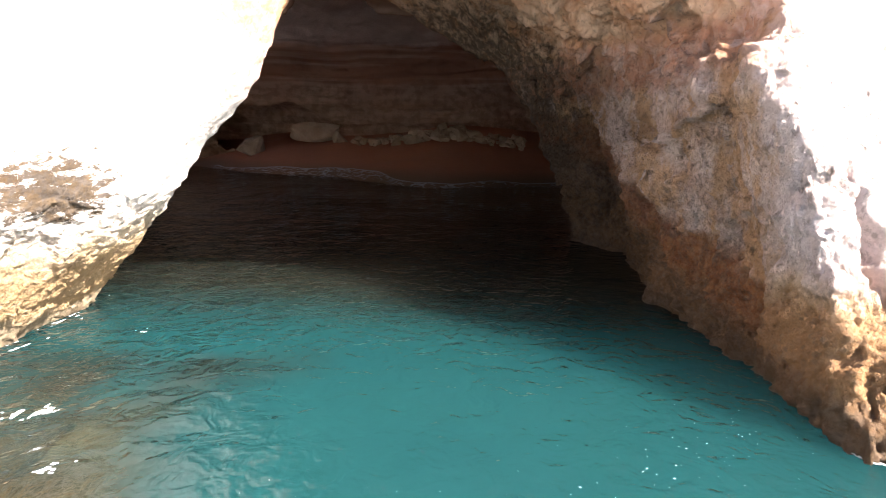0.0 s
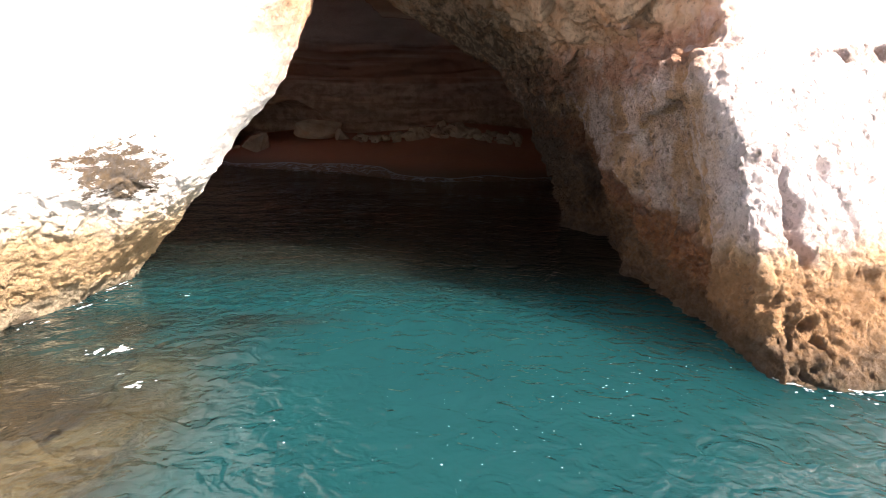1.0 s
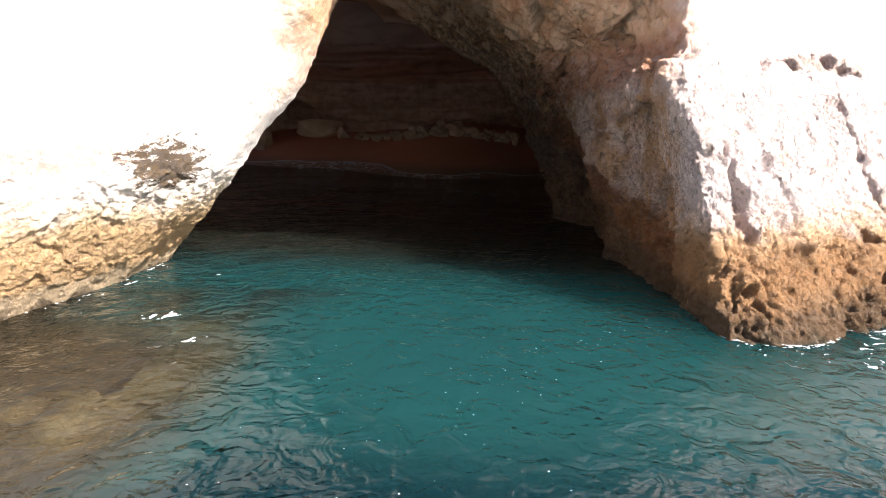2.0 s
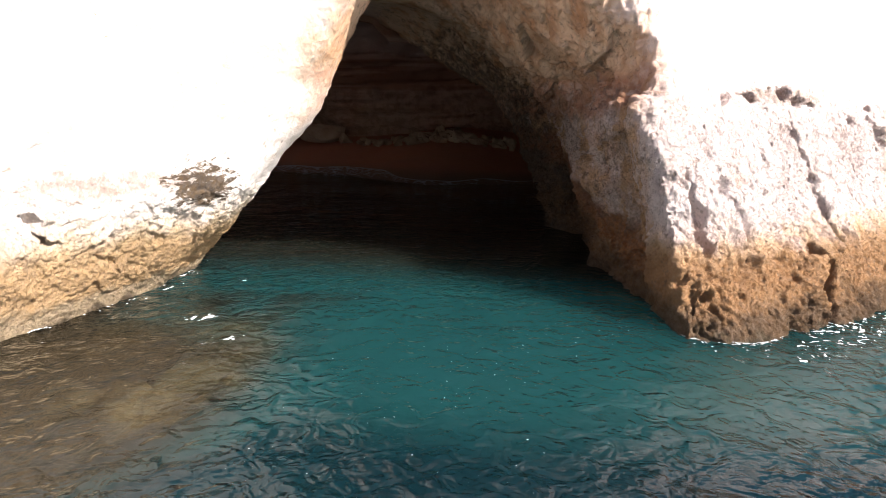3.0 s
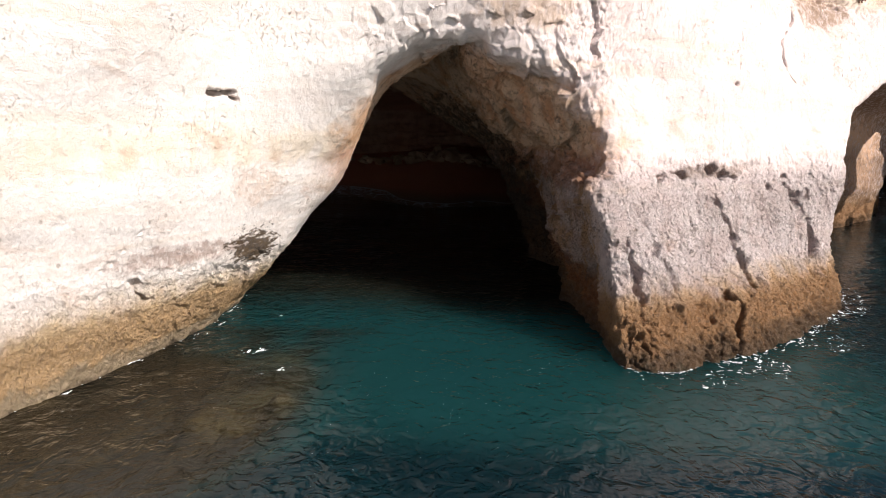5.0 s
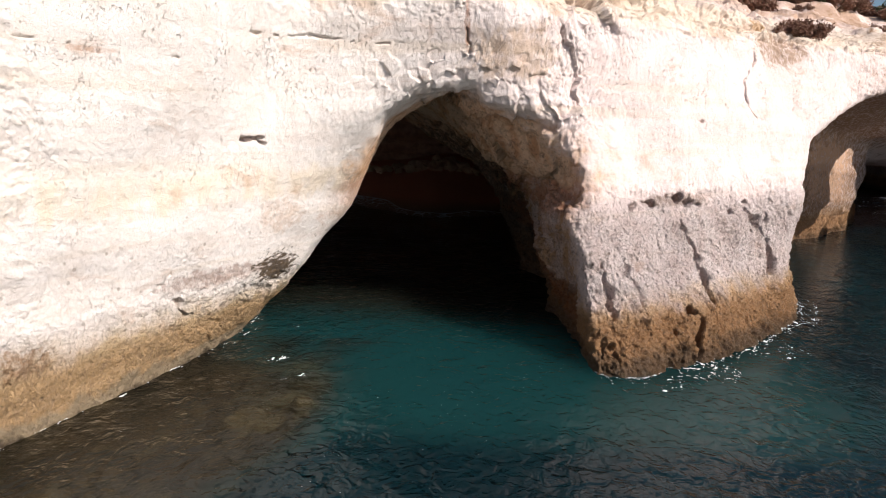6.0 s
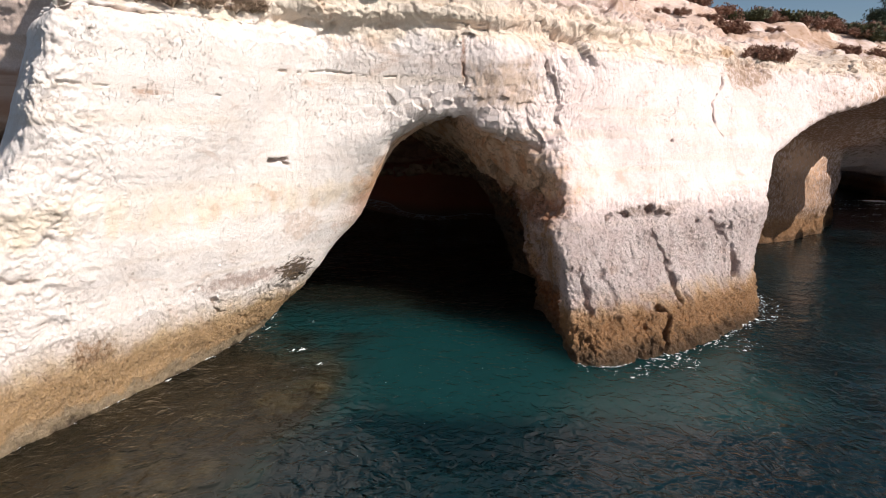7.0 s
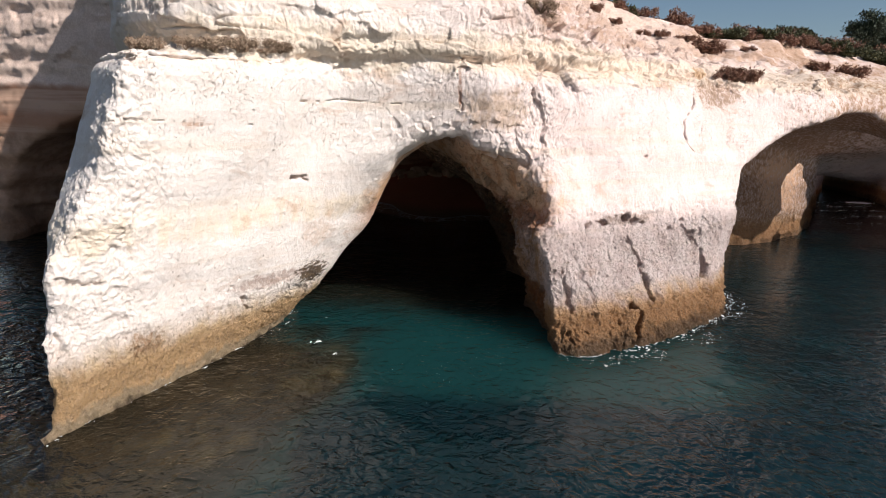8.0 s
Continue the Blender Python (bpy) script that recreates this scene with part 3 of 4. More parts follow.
def cliff_field():
    x = (X0 + STEP * np.arange(NX))[:, None] * np.ones((1, NY))
    y = (Y0 + STEP * np.arange(NY))[None, :] * np.ones((NX, 1))
    zs = Z0 + STEP * np.arange(NZ)
    f = np.empty((NX, NY, NZ), np.float32)
    edge = poly_sd(x, y, np.array(FRONT[13.0] + BACK))
    top = land_height(x, y, edge)
    walls = poly_sd(x, y, np.array(PASSAGE))
    pass_roof = 11.4 - 3.2 * smooth(30, 42, y) - 2.6 * smooth(41, 47, y) - 0.035 * (x - 27) ** 2 * (y < 34)
    pass_roof = pass_roof + 2.6 * np.exp(-((x - 34) / 3.2) ** 2 - ((y - 35.5) / 2.6) ** 2)
    for i, z in enumerate(zs):
        rock = poly_sd(x, y, np.vstack([mix_rows(FRONT, z), BACK]))
        rock = np.minimum(rock, (top - z) * 0.8)
        # the great chamber behind the entrance
        u, v = np.abs(x + 11) / 26, np.abs(y - 48) / 23
        dome = (1 - ((u ** 3 + v ** 3) ** (2 / 3) + max(z / 17.0, 0) ** 2) ** 0.5) * 15
        # the round opening in its roof, out of sight, by which daylight falls in
        if z > 9:
            dome = np.maximum(dome, 6.5 - np.hypot(x + 30, y - 56))
        # low undercut at its back
        dome = np.maximum(dome, (1 - np.sqrt(((x + 28) / 8) ** 2 + ((y - 71) / 7) ** 2 + ((z - 3.8) / 3.4) ** 2)) * 3.5)
        # the neighbouring cave, left of the buttress
        side = (1 - np.sqrt(((x + 26.5) / 12.0) ** 2 + ((y - 28) / 20) ** 2 + (z / 11.0) ** 2)) * 9
        hall = np.minimum(walls, pass_roof - z)
        # unseen openings added to let light in: a shaft over the far end, a roof gap
        if z > 4:
            hall = np.maximum(hall, 8.0 - np.hypot(x - 52, y - 62))
        gap = np.minimum(np.minimum(x - 36.0, 37.5 - y), z - 7.5)
        for void in (dome, side, hall, gap):
            rock = smin(rock, -void, 0.5)
        f[:, :, i] = rock
    xx, zz = x[:, :1] * np.ones((1, NZ)), np.ones((NX, 1)) * zs[None, :]
    for j, yy in enumerate(y[0]):
        if yy > 28:
            break
        hole = poly_sd(xx, zz, mix_rows(MOUTH, yy))
        f[:, j, :] = smin(f[:, j, :], -hole, 0.15)
    gx, gy, gz = np.meshgrid(x[:, 0], y[0], zs, indexing="ij")
    band = np.abs(f) < 2.5
    px, py, pz = gx[band], gy[band], gz[band]
    inner = 0.35 + 0.9 * smooth(22, 30, py)
    f[band] += inner * 0.55 * fbm(px * 0.22, py * 0.22, pz * 0.3, 2, 20)
    f[band] += 0.08 * fbm(px * 0.75, py * 0.75, pz * 0.6, 2, 40)
    f[:, :, 0] = np.minimum(f[:, :, 0], -0.01)
    f[0], f[-1], f[:, -1] = -0.05, -0.05, -0.05
    f[:, :, -1] = np.minimum(f[:, :, -1], -0.05)
    return f


# Fractures: lines in elevation (x, z), width and depth.
CRACKS = [
    ([(8.85, 5.0), (9.5, 3.97), (9.9, 3.0), (10.2, 2.3), (10.35, 1.65)], 0.065, 0.5),
    ([(9.75, 3.2), (10.05, 2.6), (10.3, 1.75)], 0.12, 0.6),
    ([(9.0, 1.75), (9.45, 1.26), (9.15, 0.6), (9.2, -0.2)], 0.09, 0.6),
    ([(5.2, 3.6), (5.45, 2.6), (5.7, 1.9)], 0.10, 0.28),
    ([(6.2, 3.4), (6.7, 2.5), (7.05, 1.9)], 0.10, 0.25),
    ([(5.6, 1.3), (5.5, 0.9), (5.7, 0.3)], 0.10, 0.22),
    ([(8.2, 1.2), (8.4, 0.6), (8.35, 0.0)], 0.06, 0.25),
    ([(11.8, 1.0), (11.9, 0.2)], 0.05, 0.2),
    ([(13.5, 13.1), (13.45, 11.9), (12.65, 10.9), (12.65, 10.0), (13.3, 9.2)], 0.045, 0.4),
    ([(0.8, 15.6), (0.43, 14.5), (0.2, 13.7), (-0.1, 12.8), (0.0, 11.2)], 0.045, 0.16),
    ([(13.85, 3.7), (14.05, 2.6)], 0.17, 0.9),
    ([(12.4, 5.2), (13.1, 4.6), (13.6, 3.9)], 0.09, 0.35),
    ([(13.7, 5.0), (13.95, 4.1)], 0.07, 0.35),
    ([(-9.55, 2.7), (-9.4, 2.1)], 0.06, 0.4),
    ([(-9.1, 1.6), (-9.05, 1.0)], 0.04, 0.12),
    ([(-9.7, 3.3), (-9.2, 4.0), (-8.5, 4.8)], 0.035, 0.07),
    ([(-6.8, 11.35), (-5.4, 11.5), (-3.6, 11.4), (-2.4, 11.45)], 0.04, 0.14),
    ([(-11.0, 10.6), (-9.8, 10.47), (-8.2, 10.35)], 0.035, 0.10),
    ([(-12.9, 5.25), (-12.4, 4.8), (-11.9, 4.95)], 0.09, 0.25),
    ([(-13.1, 3.4), (-13.15, 2.4)], 0.07, 0.2),
    ([(-11.8, 3.9), (-11.9, 3.1)], 0.035, 0.12),
]
# Holes: centre, size, depth.
HOLES = [
    (-7.3, 7.6, 8.05, 0.2, 0.9), (-7.0, 7.9, 8.12, 0.12, 0.6), (-6.95, 8.0, 7.95, 0.09, 0.5), (6.6, 11.6, 5.6, 0.16, 0.5), (7.5, 12.4, 5.62, 0.24, 1.0), (8.85, 13.1, 5.85, 0.26, 1.2), (9.35, 13.3, 5.65, 0.22, 0.9),
    (9.8, 13.5, 5.5, 0.12, 0.5), (11.6, 14.6, 5.1, 0.15, 0.5), (12.4, 15.0, 5.5, 0.14, 0.5), (13.1, 15.4, 4.75, 0.24, 0.6),
    (-6.2, 9.9, 8.3, 0.22, 0.4), (-8.3, 8.0, 1.65, 0.14, 0.5), (-8.8, 7.2, 1.4, 0.12, 0.4), (3.7, 11.6, 6.0, 0.3, 0.5), (3.6, 13.2, 6.3, 0.28, 0.5), (10.0, 14.4, 9.0, 0.10, 0.3), (11.3, 15.6, 6.9, 0.10, 0.3),
]


def sea_ledge(x, y, z):
    """Depth of the short dark gaps between thin upper beds."""
    gap = np.exp(-np.abs(vnoise(x * 0.35, y * 0.35, z * 2.6, 110)) / 0.05)
    return 0.2 * gap * smooth(0.0, 0.4, vnoise(x * 0.6, y * 0.6, z * 1.1, 111))


def roughen(v, n):
    """Beds, flutes, pits, cracks and holes, worked into the surface along its normal."""
    x, y, z = v.T
    x, y = x + 0.3 * vnoise(x * 0.9, y * 0.9, z * 0.7, 201), y + 0.3 * vnoise(x * 0.9, y * 0.9, z * 0.7, 202)
    steep = 1 - np.abs(n[:, 2])
    # the buttress and the upper face are smooth, the pillar and the tide zone hacked and rough
    right = smooth(0.5, 3.5, x)
    rough = 0.26 + 0.4 * right * smooth(7.0, 5.4, z) + (0.15 + 0.35 * right) * smooth(3.0, 1.8, z) + 0.12 * smooth(12.4, 13.2, z)
    rough = np.minimum(rough + (0.9 - 0.5 * smooth(6.0, 7.0, z)) * smooth(9.6, 12, y - 1.2 * np.maximum(x - 4, 0)) * smooth(-6, -2, x), 1.35)
    out = rough * 0.075 * fbm(x * 1.3, y * 1.3, z * 1.0, 4, 60)
    warp = z + 0.5 * vnoise(x * 0.12, y * 0.12, z * 0.1, 80)
    bed = vnoise(warp * 0, warp * 0, warp * 1.7, 81) + 0.5 * vnoise(x * 0.3, y * 0.3, warp * 4.5, 82)
    high = smooth(12.4, 13.4, z)
    out += steep * (0.045 + 0.07 * high + 0.45 * smooth(24, 32, y) * smooth(20, 13, x)) * bed
    out += rough * steep * (0.05 - 0.03 * high) * fbm(x * 3.1, y * 3.1, z * 0.8, 3, 83)
    out += (0.3 + rough) * 0.022 * fbm(x * 9.5, y * 9.5, z * 6.0, 2, 92)
    out += (0.4 + rough) * 0.012 * vnoise(x * 19, y * 19, z * 12.0, 93)
    # broken, stepped faces
    nose = smooth(3.5, 1.0, y) * smooth(-9.6, -10.8, x)
    flake = fbm(x * 2.1, y * 2.1, z * 2.4, 5, 112, 0.6)
    chip = smooth(-0.25, 0.35, vnoise(x * 0.33, y * 0.33, z * 0.45, 113) + 0.5 * vnoise(x * 1.1, y * 1.1, z * 1.3, 114))
    out += (0.015 + 0.07 * chip) * (0.12 + 0.25 * right * smooth(7.5, 6, z) + 0.55 * rough + 0.35 * nose) * (0.6 * np.floor(flake * 4.5) / 4.5 + 0.4 * flake) + nose * 0.08 * fbm(x * 0.8, y * 0.8, z * 0.9, 3, 116)
    grit = fbm(x * 5.0, y * 5.0, z * 6.5, 3, 115, 0.6)
    out += (0.006 + 0.035 * chip) * (0.2 + 0.2 * right * smooth(7.5, 6, z) + 0.6 * rough + 0.6 * nose) * (np.floor(grit * 3.0) / 3.0)
    pit = vnoise(x * 4.6, y * 4.6, z * 5.5, 84)
    patchy = smooth(-0.1, 0.6, vnoise(x * 0.5, y * 0.5, z * 0.5, 85))
    out -= 0.10 * np.maximum(rough - 0.3, 0) * patchy * smooth(0.5, 0.8, pit)
    out += rough * steep * (0.10 * fbm(x * 1.9 + 0.4 * z, y * 1.9, z * 0.8, 5, 95, 0.62) - 0.14 * smooth(0.5, 0.9, rough) * smooth(7.0, 5.8, z) * np.exp(-np.abs(vnoise(x * 1.3 + 0.3 * z, y * 1.3, z * 0.4, 96)) / 0.05))
    jamb = smooth(9.6, 12, y - 1.2 * np.maximum(x - 4, 0)) * smooth(-3, 0, x) * smooth(26, 20, y)
    out += jamb * (1 - 0.6 * smooth(6.0, 7.2, z)) * (0.22 * fbm(x * 0.9, y * 0.9, z * 0.45, 3, 97) + 0.16 * (np.abs(fbm(x * 2.4, y * 2.4, z * 2.0, 4, 98)) - 0.3))
    # slabs of the inner jamb, hacked blocks of the pillar, flaked brow of the arch
    wx, wy, wz = (c + 0.12 * vnoise(x * 2.3, y * 2.3, z * 2.3, 203 + i) for i, c in enumerate((x, y, z)))

    def hack(much, sx, sy, sz, seed):
        """Blocks where they show, scaled by an array of heights."""
        on = much > 0.004
        add = np.zeros(len(x))
        add[on] = much[on] * blocks(wx[on] * sx, wy[on] * sy, wz[on] * sz + 0.2 * sy * wy[on], seed)
        return add

    out += hack(0.42 * jamb * smooth(0.6, 2.4, z), 0.55, 0.55, 0.42, 301)
    crag = np.clip(0.25 * right * smooth(7.2, 5.6, z) + 0.7 * jamb + 0.2 * nose + 0.25 * high + 0.35 * right * smooth(2.6, 1.2, z) + 0.4 * (1 - right) * smooth(3.9, 2.6, z) * smooth(3, 7, y) + 0.12, 0, 1)
    seen = (y < 24) * (x > -17) * (x < 24)
    out += hack(0.13 * crag * seen, 1.5, 1.5, 1.2, 311)
    out += hack(0.05 * (0.25 + crag) * seen, 4.2, 4.2, 4.6, 321)
    out += hack(0.24 * high * smooth(0.2, 0.6, steep) * (y < 28), 0.4, 0.4, 1.15, 341)
    out += hack(0.3 * high * smooth(2, 6, x) * (y < 32), 0.8, 0.8, 2.4, 351)
    # the open faces are worn flat
    face = smooth(12.6, 11.6, z) * smooth(2.2, 3.6, z) * (1 - jamb) * (1 - nose) * (1 - right * smooth(7.4, 6.0, z)) * (y < 22)
    out *= 1 - 0.6 * face
    brow = np.exp(-(((x + 0.3) / 3.4) ** 2 + ((z - 10.3) / 0.9) ** 2)) * (y < 16)
    out += hack(0.15 * brow, 2.2, 2.2, 2.2, 331)
    tide = smooth(2.6, 1.2, z)
    out += tide * (0.35 + 0.65 * right) * (0.05 * fbm(x * 3.4, y * 3.4, z * 1.6, 2, 86) + 0.03 * vnoise(x * 8, y * 8, z * 6, 94) + 0.03 * vnoise(x * 15, y * 15, z * 11, 99))
    # bedding planes of the chamber's back wall
    back = smooth(34, 40, y) * smooth(18, 12, x)
    out -= back * steep * (0.7 * np.exp(-((warp - 12.7) / 0.22) ** 2) + 0.9 * np.exp(-((warp - 9.7) / 0.25) ** 2) - 0.5 * smooth(9.9, 10.2, warp) - 0.4 * smooth(12.7, 13.0, warp))
    # thin ledges of the upper beds
    out -= high * smooth(0.35, 0.7, steep) * sea_ledge(x, y, warp)
    # recess along the row of holes, on the seaward face
    sea = smooth(26, 22, y)
    out -= sea * steep * 0.16 * np.exp(-((warp - 5.75) / 0.16) ** 2) * smooth(-0.2, 0.5, vnoise(x * 0.7, y * 0.7, z * 0, 87)) * (x > 4)
    # shadowed step at the foot of the upper beds
    out -= sea * steep * 0.5 * np.exp(-((z - 13.35 - 0.03 * x) / 0.28) ** 2)
    x, y, z = v.T
    near = (y < 24) & (n[:, 1] < 0.5)
    for line, wide, deep in CRACKS:
        xs, zs = [p[0] for p in line], [p[1] for p in line]
        on = np.flatnonzero(near & (x > min(xs) - 0.8) & (x < max(xs) + 0.8) & (z > min(zs) - 0.8) & (z < max(zs) + 0.8))
        cx, cy, cz = x[on], y[on], z[on]
        d = np.full(len(on), 9.0)
        wob = 0.10 * vnoise(cx * 0, cz * 2.2, cz * 0, 88) + 0.07 * vnoise(cx * 5, cy * 5, cz * 5, 90)
        for (ax, az), (bx, bz) in zip(line, line[1:]):
            ex, ez = bx - ax, bz - az
            t = np.clip(((cx - ax) * ex + (cz - az) * ez) / (ex * ex + ez * ez), 0, 1)
            d = np.minimum(d, np.hypot(cx + wob - ax - t * ex, cz + 0.6 * wob - az - t * ez))
        cut = 1.0 + 0.9 * vnoise(cx * 1.5, cz * 2.6, cz * 0, 100)
        out[on] -= deep * np.clip(0.2 + 0.8 * cut, 0.1, 1) * np.exp(-(d / (wide * np.clip(cut, 0.25, 1.8))) ** 4)
    for hx, hy, hz, wide, deep in HOLES:
        on = np.flatnonzero((np.abs(x - hx) < 1.2) & (np.abs(z - hz) < 1.2) & (np.abs(y - hy) < 2.5))
        cx, cy, cz = x[on], y[on], z[on]
        d = np.sqrt(((cx - hx) / wide) ** 2 + ((cy - hy) / (2.2 * wide)) ** 2 + ((cz - hz) / (0.62 * wide)) ** 2)
        d = d * (1 + 0.45 * vnoise(cx * 4, cy * 4, cz * 4, 89) + 0.3 * vnoise(cx * 9, cy * 9, cz * 9, 91))
        out[on] -= deep * np.exp(-d ** 4)
    return v + n * out[:, None]


field = cliff_field()
net_v, net_q = surface_net(field, np.array([X0, Y0, Z0]), STEP)
centre = net_v[net_q].mean(1)
is_near = (centre[:, 1] < 25) & (centre[:, 0] > -17) & (centre[:, 0] < 24) & (centre[:, 1] - 0.6 * centre[:, 0] < 22) & (centre[:, 2] < 19.5)


def take(v, q):
    used, inv = np.unique(q, return_inverse=True)
    return v[used], inv.reshape(-1, 4)


def rock_part(name, quads, times, label):
    v, q = take(net_v, quads)
    loose = np.bincount(q.ravel(), minlength=len(v)) < 4
    v = relax(v, q, 2, loose)
    for _ in range(times):
        v, q = subdivide(v, q)
    e = np.sort(np.stack([q, np.roll(q, -1, 1)], 2).reshape(-1, 2), 1)
    key, n = np.unique(e[:, 0].astype(np.int64) * len(v) + e[:, 1], return_counts=True)
    rim = np.zeros(len(v), bool)
    rim[np.concatenate([key[n == 1] // len(v), key[n == 1] % len(v)])] = True
    v = relax(v, q, 1 + 2 * times, rim)
    v = roughen(v, normals_of(v, q))
    return tagged(mesh_from(name, v, q, ROCK), label, "cliff", kind="structure")


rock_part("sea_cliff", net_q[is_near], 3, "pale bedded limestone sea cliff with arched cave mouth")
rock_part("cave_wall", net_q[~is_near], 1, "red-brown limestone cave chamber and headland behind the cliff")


# ---- sea bed, beach and sea ----
def shore_y(x):
    return 44.0 + 0.55 * np.maximum(-x - 4, 0) + 1.2 * np.sin(x * 0.35)


def bed_height(x, y):
    """Sand floor, rising to the beach in the cave, with a rock shelf under the buttress."""
    d = y - shore_y(x)
    beach = np.where(x < 14, np.where(d > 0, 0.17 * d, 0.13 * d), -9)
    sand = np.clip(beach, -3.8, 9) - 3.4 * smooth(5.5, -0.8, y) - 3.2 * smooth(9, 19, x)
    return sand + 0.12 * vnoise(x * 0.4, y * 0.4, x * 0, 101)


def shelf_height(x, y):
    line = -11.4 + 0.24 * y
    shelf = -1.7 - 7.0 * smooth(4.4, 9.6, x - line + 1.2 * vnoise(x * 0.3, y * 0.3, x * 0, 102)) - 6 * smooth(7, 14, y) - 5 * smooth(-6, -12, y)
    lump = 1.5 * np.exp(-(((x + 4.7) / 1.5) ** 2 + ((y - 5.4) / 2.6) ** 2))
    return smin(shelf + lump * 0.9 + 0.6 * fbm(x * 0.6, y * 0.6, x * 0, 5, 103, 0.6), -0.6 + 0.2 * vnoise(x * 2.1, y * 2.1, x * 0, 104), 0.8)


def spread(lo, hi, fine_lo, fine_hi, step, growth=1.16):
    c = list(np.arange(fine_lo, fine_hi + 1e-6, step))
    s = step
    while c[-1] < hi:
        s *= growth
        c.append(c[-1] + s)
    s = step
    while c[0] > lo:
        s *= growth
        c.insert(0, c[0] - s)
    return np.array(c)


def sheet(xs, ys):
    gx, gy = np.meshgrid(xs, ys, indexing="ij")
    a = np.arange(len(xs) * len(ys)).reshape(len(xs), len(ys))
    q = np.stack([a[:-1, :-1], a[1:, :-1], a[1:, 1:], a[:-1, 1:]], -1).reshape(-1, 4)
    return gx.ravel(), gy.ravel(), q


gx, gy, gq = sheet(spread(-3000, 3000, -36, 24, 0.6, 1.3), spread(-3000, 3000, -8, 74, 0.6, 1.3))
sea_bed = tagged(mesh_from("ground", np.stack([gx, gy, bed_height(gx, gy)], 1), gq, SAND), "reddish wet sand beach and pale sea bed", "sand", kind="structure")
gx, gy, gq = sheet(np.arange(-17, 4, 0.12), np.arange(-14, 17, 0.12))
tagged(mesh_from("reef", np.stack([gx, gy, shelf_height(gx, gy)], 1), gq, REEF), "brown submerged rock shelf beside the cliff foot", "reef", kind="structure")


def swell(x, y):
    return 0.022 * fbm(x * 0.55, y * 0.9, x * 0, 3, 120) + 0.05 * vnoise(x * 0.12, y * 0.2, x * 0, 125)


gx, gy, gq = sheet(spread(-4000, 4000, -14, 20, 0.14), spread(-4000, 4000, -5, 22, 0.14))
calm = np.exp(-(np.hypot(gx, gy) / 120) ** 2)
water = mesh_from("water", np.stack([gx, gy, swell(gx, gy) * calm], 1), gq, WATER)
bottom = np.maximum(bed_height(gx, gy), np.where((gx > -17) & (gx < 4) & (gy > -14) & (gy < 17), shelf_height(gx, gy), -99))
att = water.data.attributes.new("depth", "FLOAT", "POINT")
att.data.foreach_set("value", np.maximum(-bottom, 0).astype(np.float32))
# how far the water darkens: weed-grown rock, not pale sand, and painted cave shade
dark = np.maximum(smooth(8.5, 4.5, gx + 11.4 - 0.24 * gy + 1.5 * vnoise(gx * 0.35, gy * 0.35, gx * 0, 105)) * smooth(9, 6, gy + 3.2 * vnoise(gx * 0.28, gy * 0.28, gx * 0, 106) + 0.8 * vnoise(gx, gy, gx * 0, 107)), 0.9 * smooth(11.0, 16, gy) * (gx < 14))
att = water.data.attributes.new("weed_and_shade", "FLOAT", "POINT")
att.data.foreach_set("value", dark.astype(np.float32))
water.visible_shadow = False
tagged(water, "clear turquoise sea water with small ripples", "sea", kind="structure")

# ---- things ----
def rock_top(x, y, ceiling=30.0):
    """Height of the rock under a place, below the given ceiling."""
    i, j = int(round((x - X0) / STEP)), int(round((y - Y0) / STEP))
    if not (0 <= i < NX and 0 <= j < NY):
        return None
    col = field[i, j]
    top = min(int((ceiling - Z0) / STEP), NZ - 2)
    for kk in range(top, 0, -1):
        if col[kk] > 0 >= col[kk + 1]:
            return Z0 + STEP * (kk + col[kk] / (col[kk] - col[kk + 1]))
    return None


def thing(name, x, y, z):
    ob = new(name)
    ob.location = (x, y, z)
    return ob


def tube(path, radii, sides=5):
    """Vertices and quads of a tapered limb."""
    path = np.array(path, float)
    v, q = [], []
    for n, (p, r) in enumerate(zip(path, radii)):
        d = path[min(n + 1, len(path) - 1)] - path[max(n - 1, 0)]
        d /= np.linalg.norm(d) + 1e-9
        a = np.cross(d, (0.3, 0.9, 0.2))
        a /= np.linalg.norm(a)
        b = np.cross(d, a)
        for k in range(sides):
            t = 2 * math.pi * k / sides
            v.append(p + r * (math.cos(t) * a + math.sin(t) * b))
        if n:
            for k in range(sides):
                o = (n - 1) * sides
                q.append((o + k, o + (k + 1) % sides, o + sides + (k + 1) % sides, o + sides + k))
    return np.array(v), np.array(q)


def joined(pieces):
    vs, qs, n = [], [], 0
    for v, q in pieces:
        vs.append(v)
        qs.append(q + n)
        n += len(v)
    return np.concatenate(vs), np.concatenate(qs)


def leaves(centres, size, r, long=2.2):
    """A narrow folded leaf at every place, turned at random."""
    n = len(centres)
    d = r.normal(size=(n, 3))
    d[:, 2] += 0.6
    d /= np.linalg.norm(d, axis=1, keepdims=True)
    a = np.cross(d, r.normal(size=(n, 3)))
    a /= np.linalg.norm(a, axis=1, keepdims=True)
    s = size * r.uniform(0.6, 1.4, (n, 1))
    v = np.stack([centres, centres + d * s * long * 0.5 + a * s * 0.5, centres + d * s * long, centres + d * s * long * 0.5 - a * s * 0.5], 1).reshape(-1, 3)
    return v, np.arange(4 * n).reshape(-1, 4)


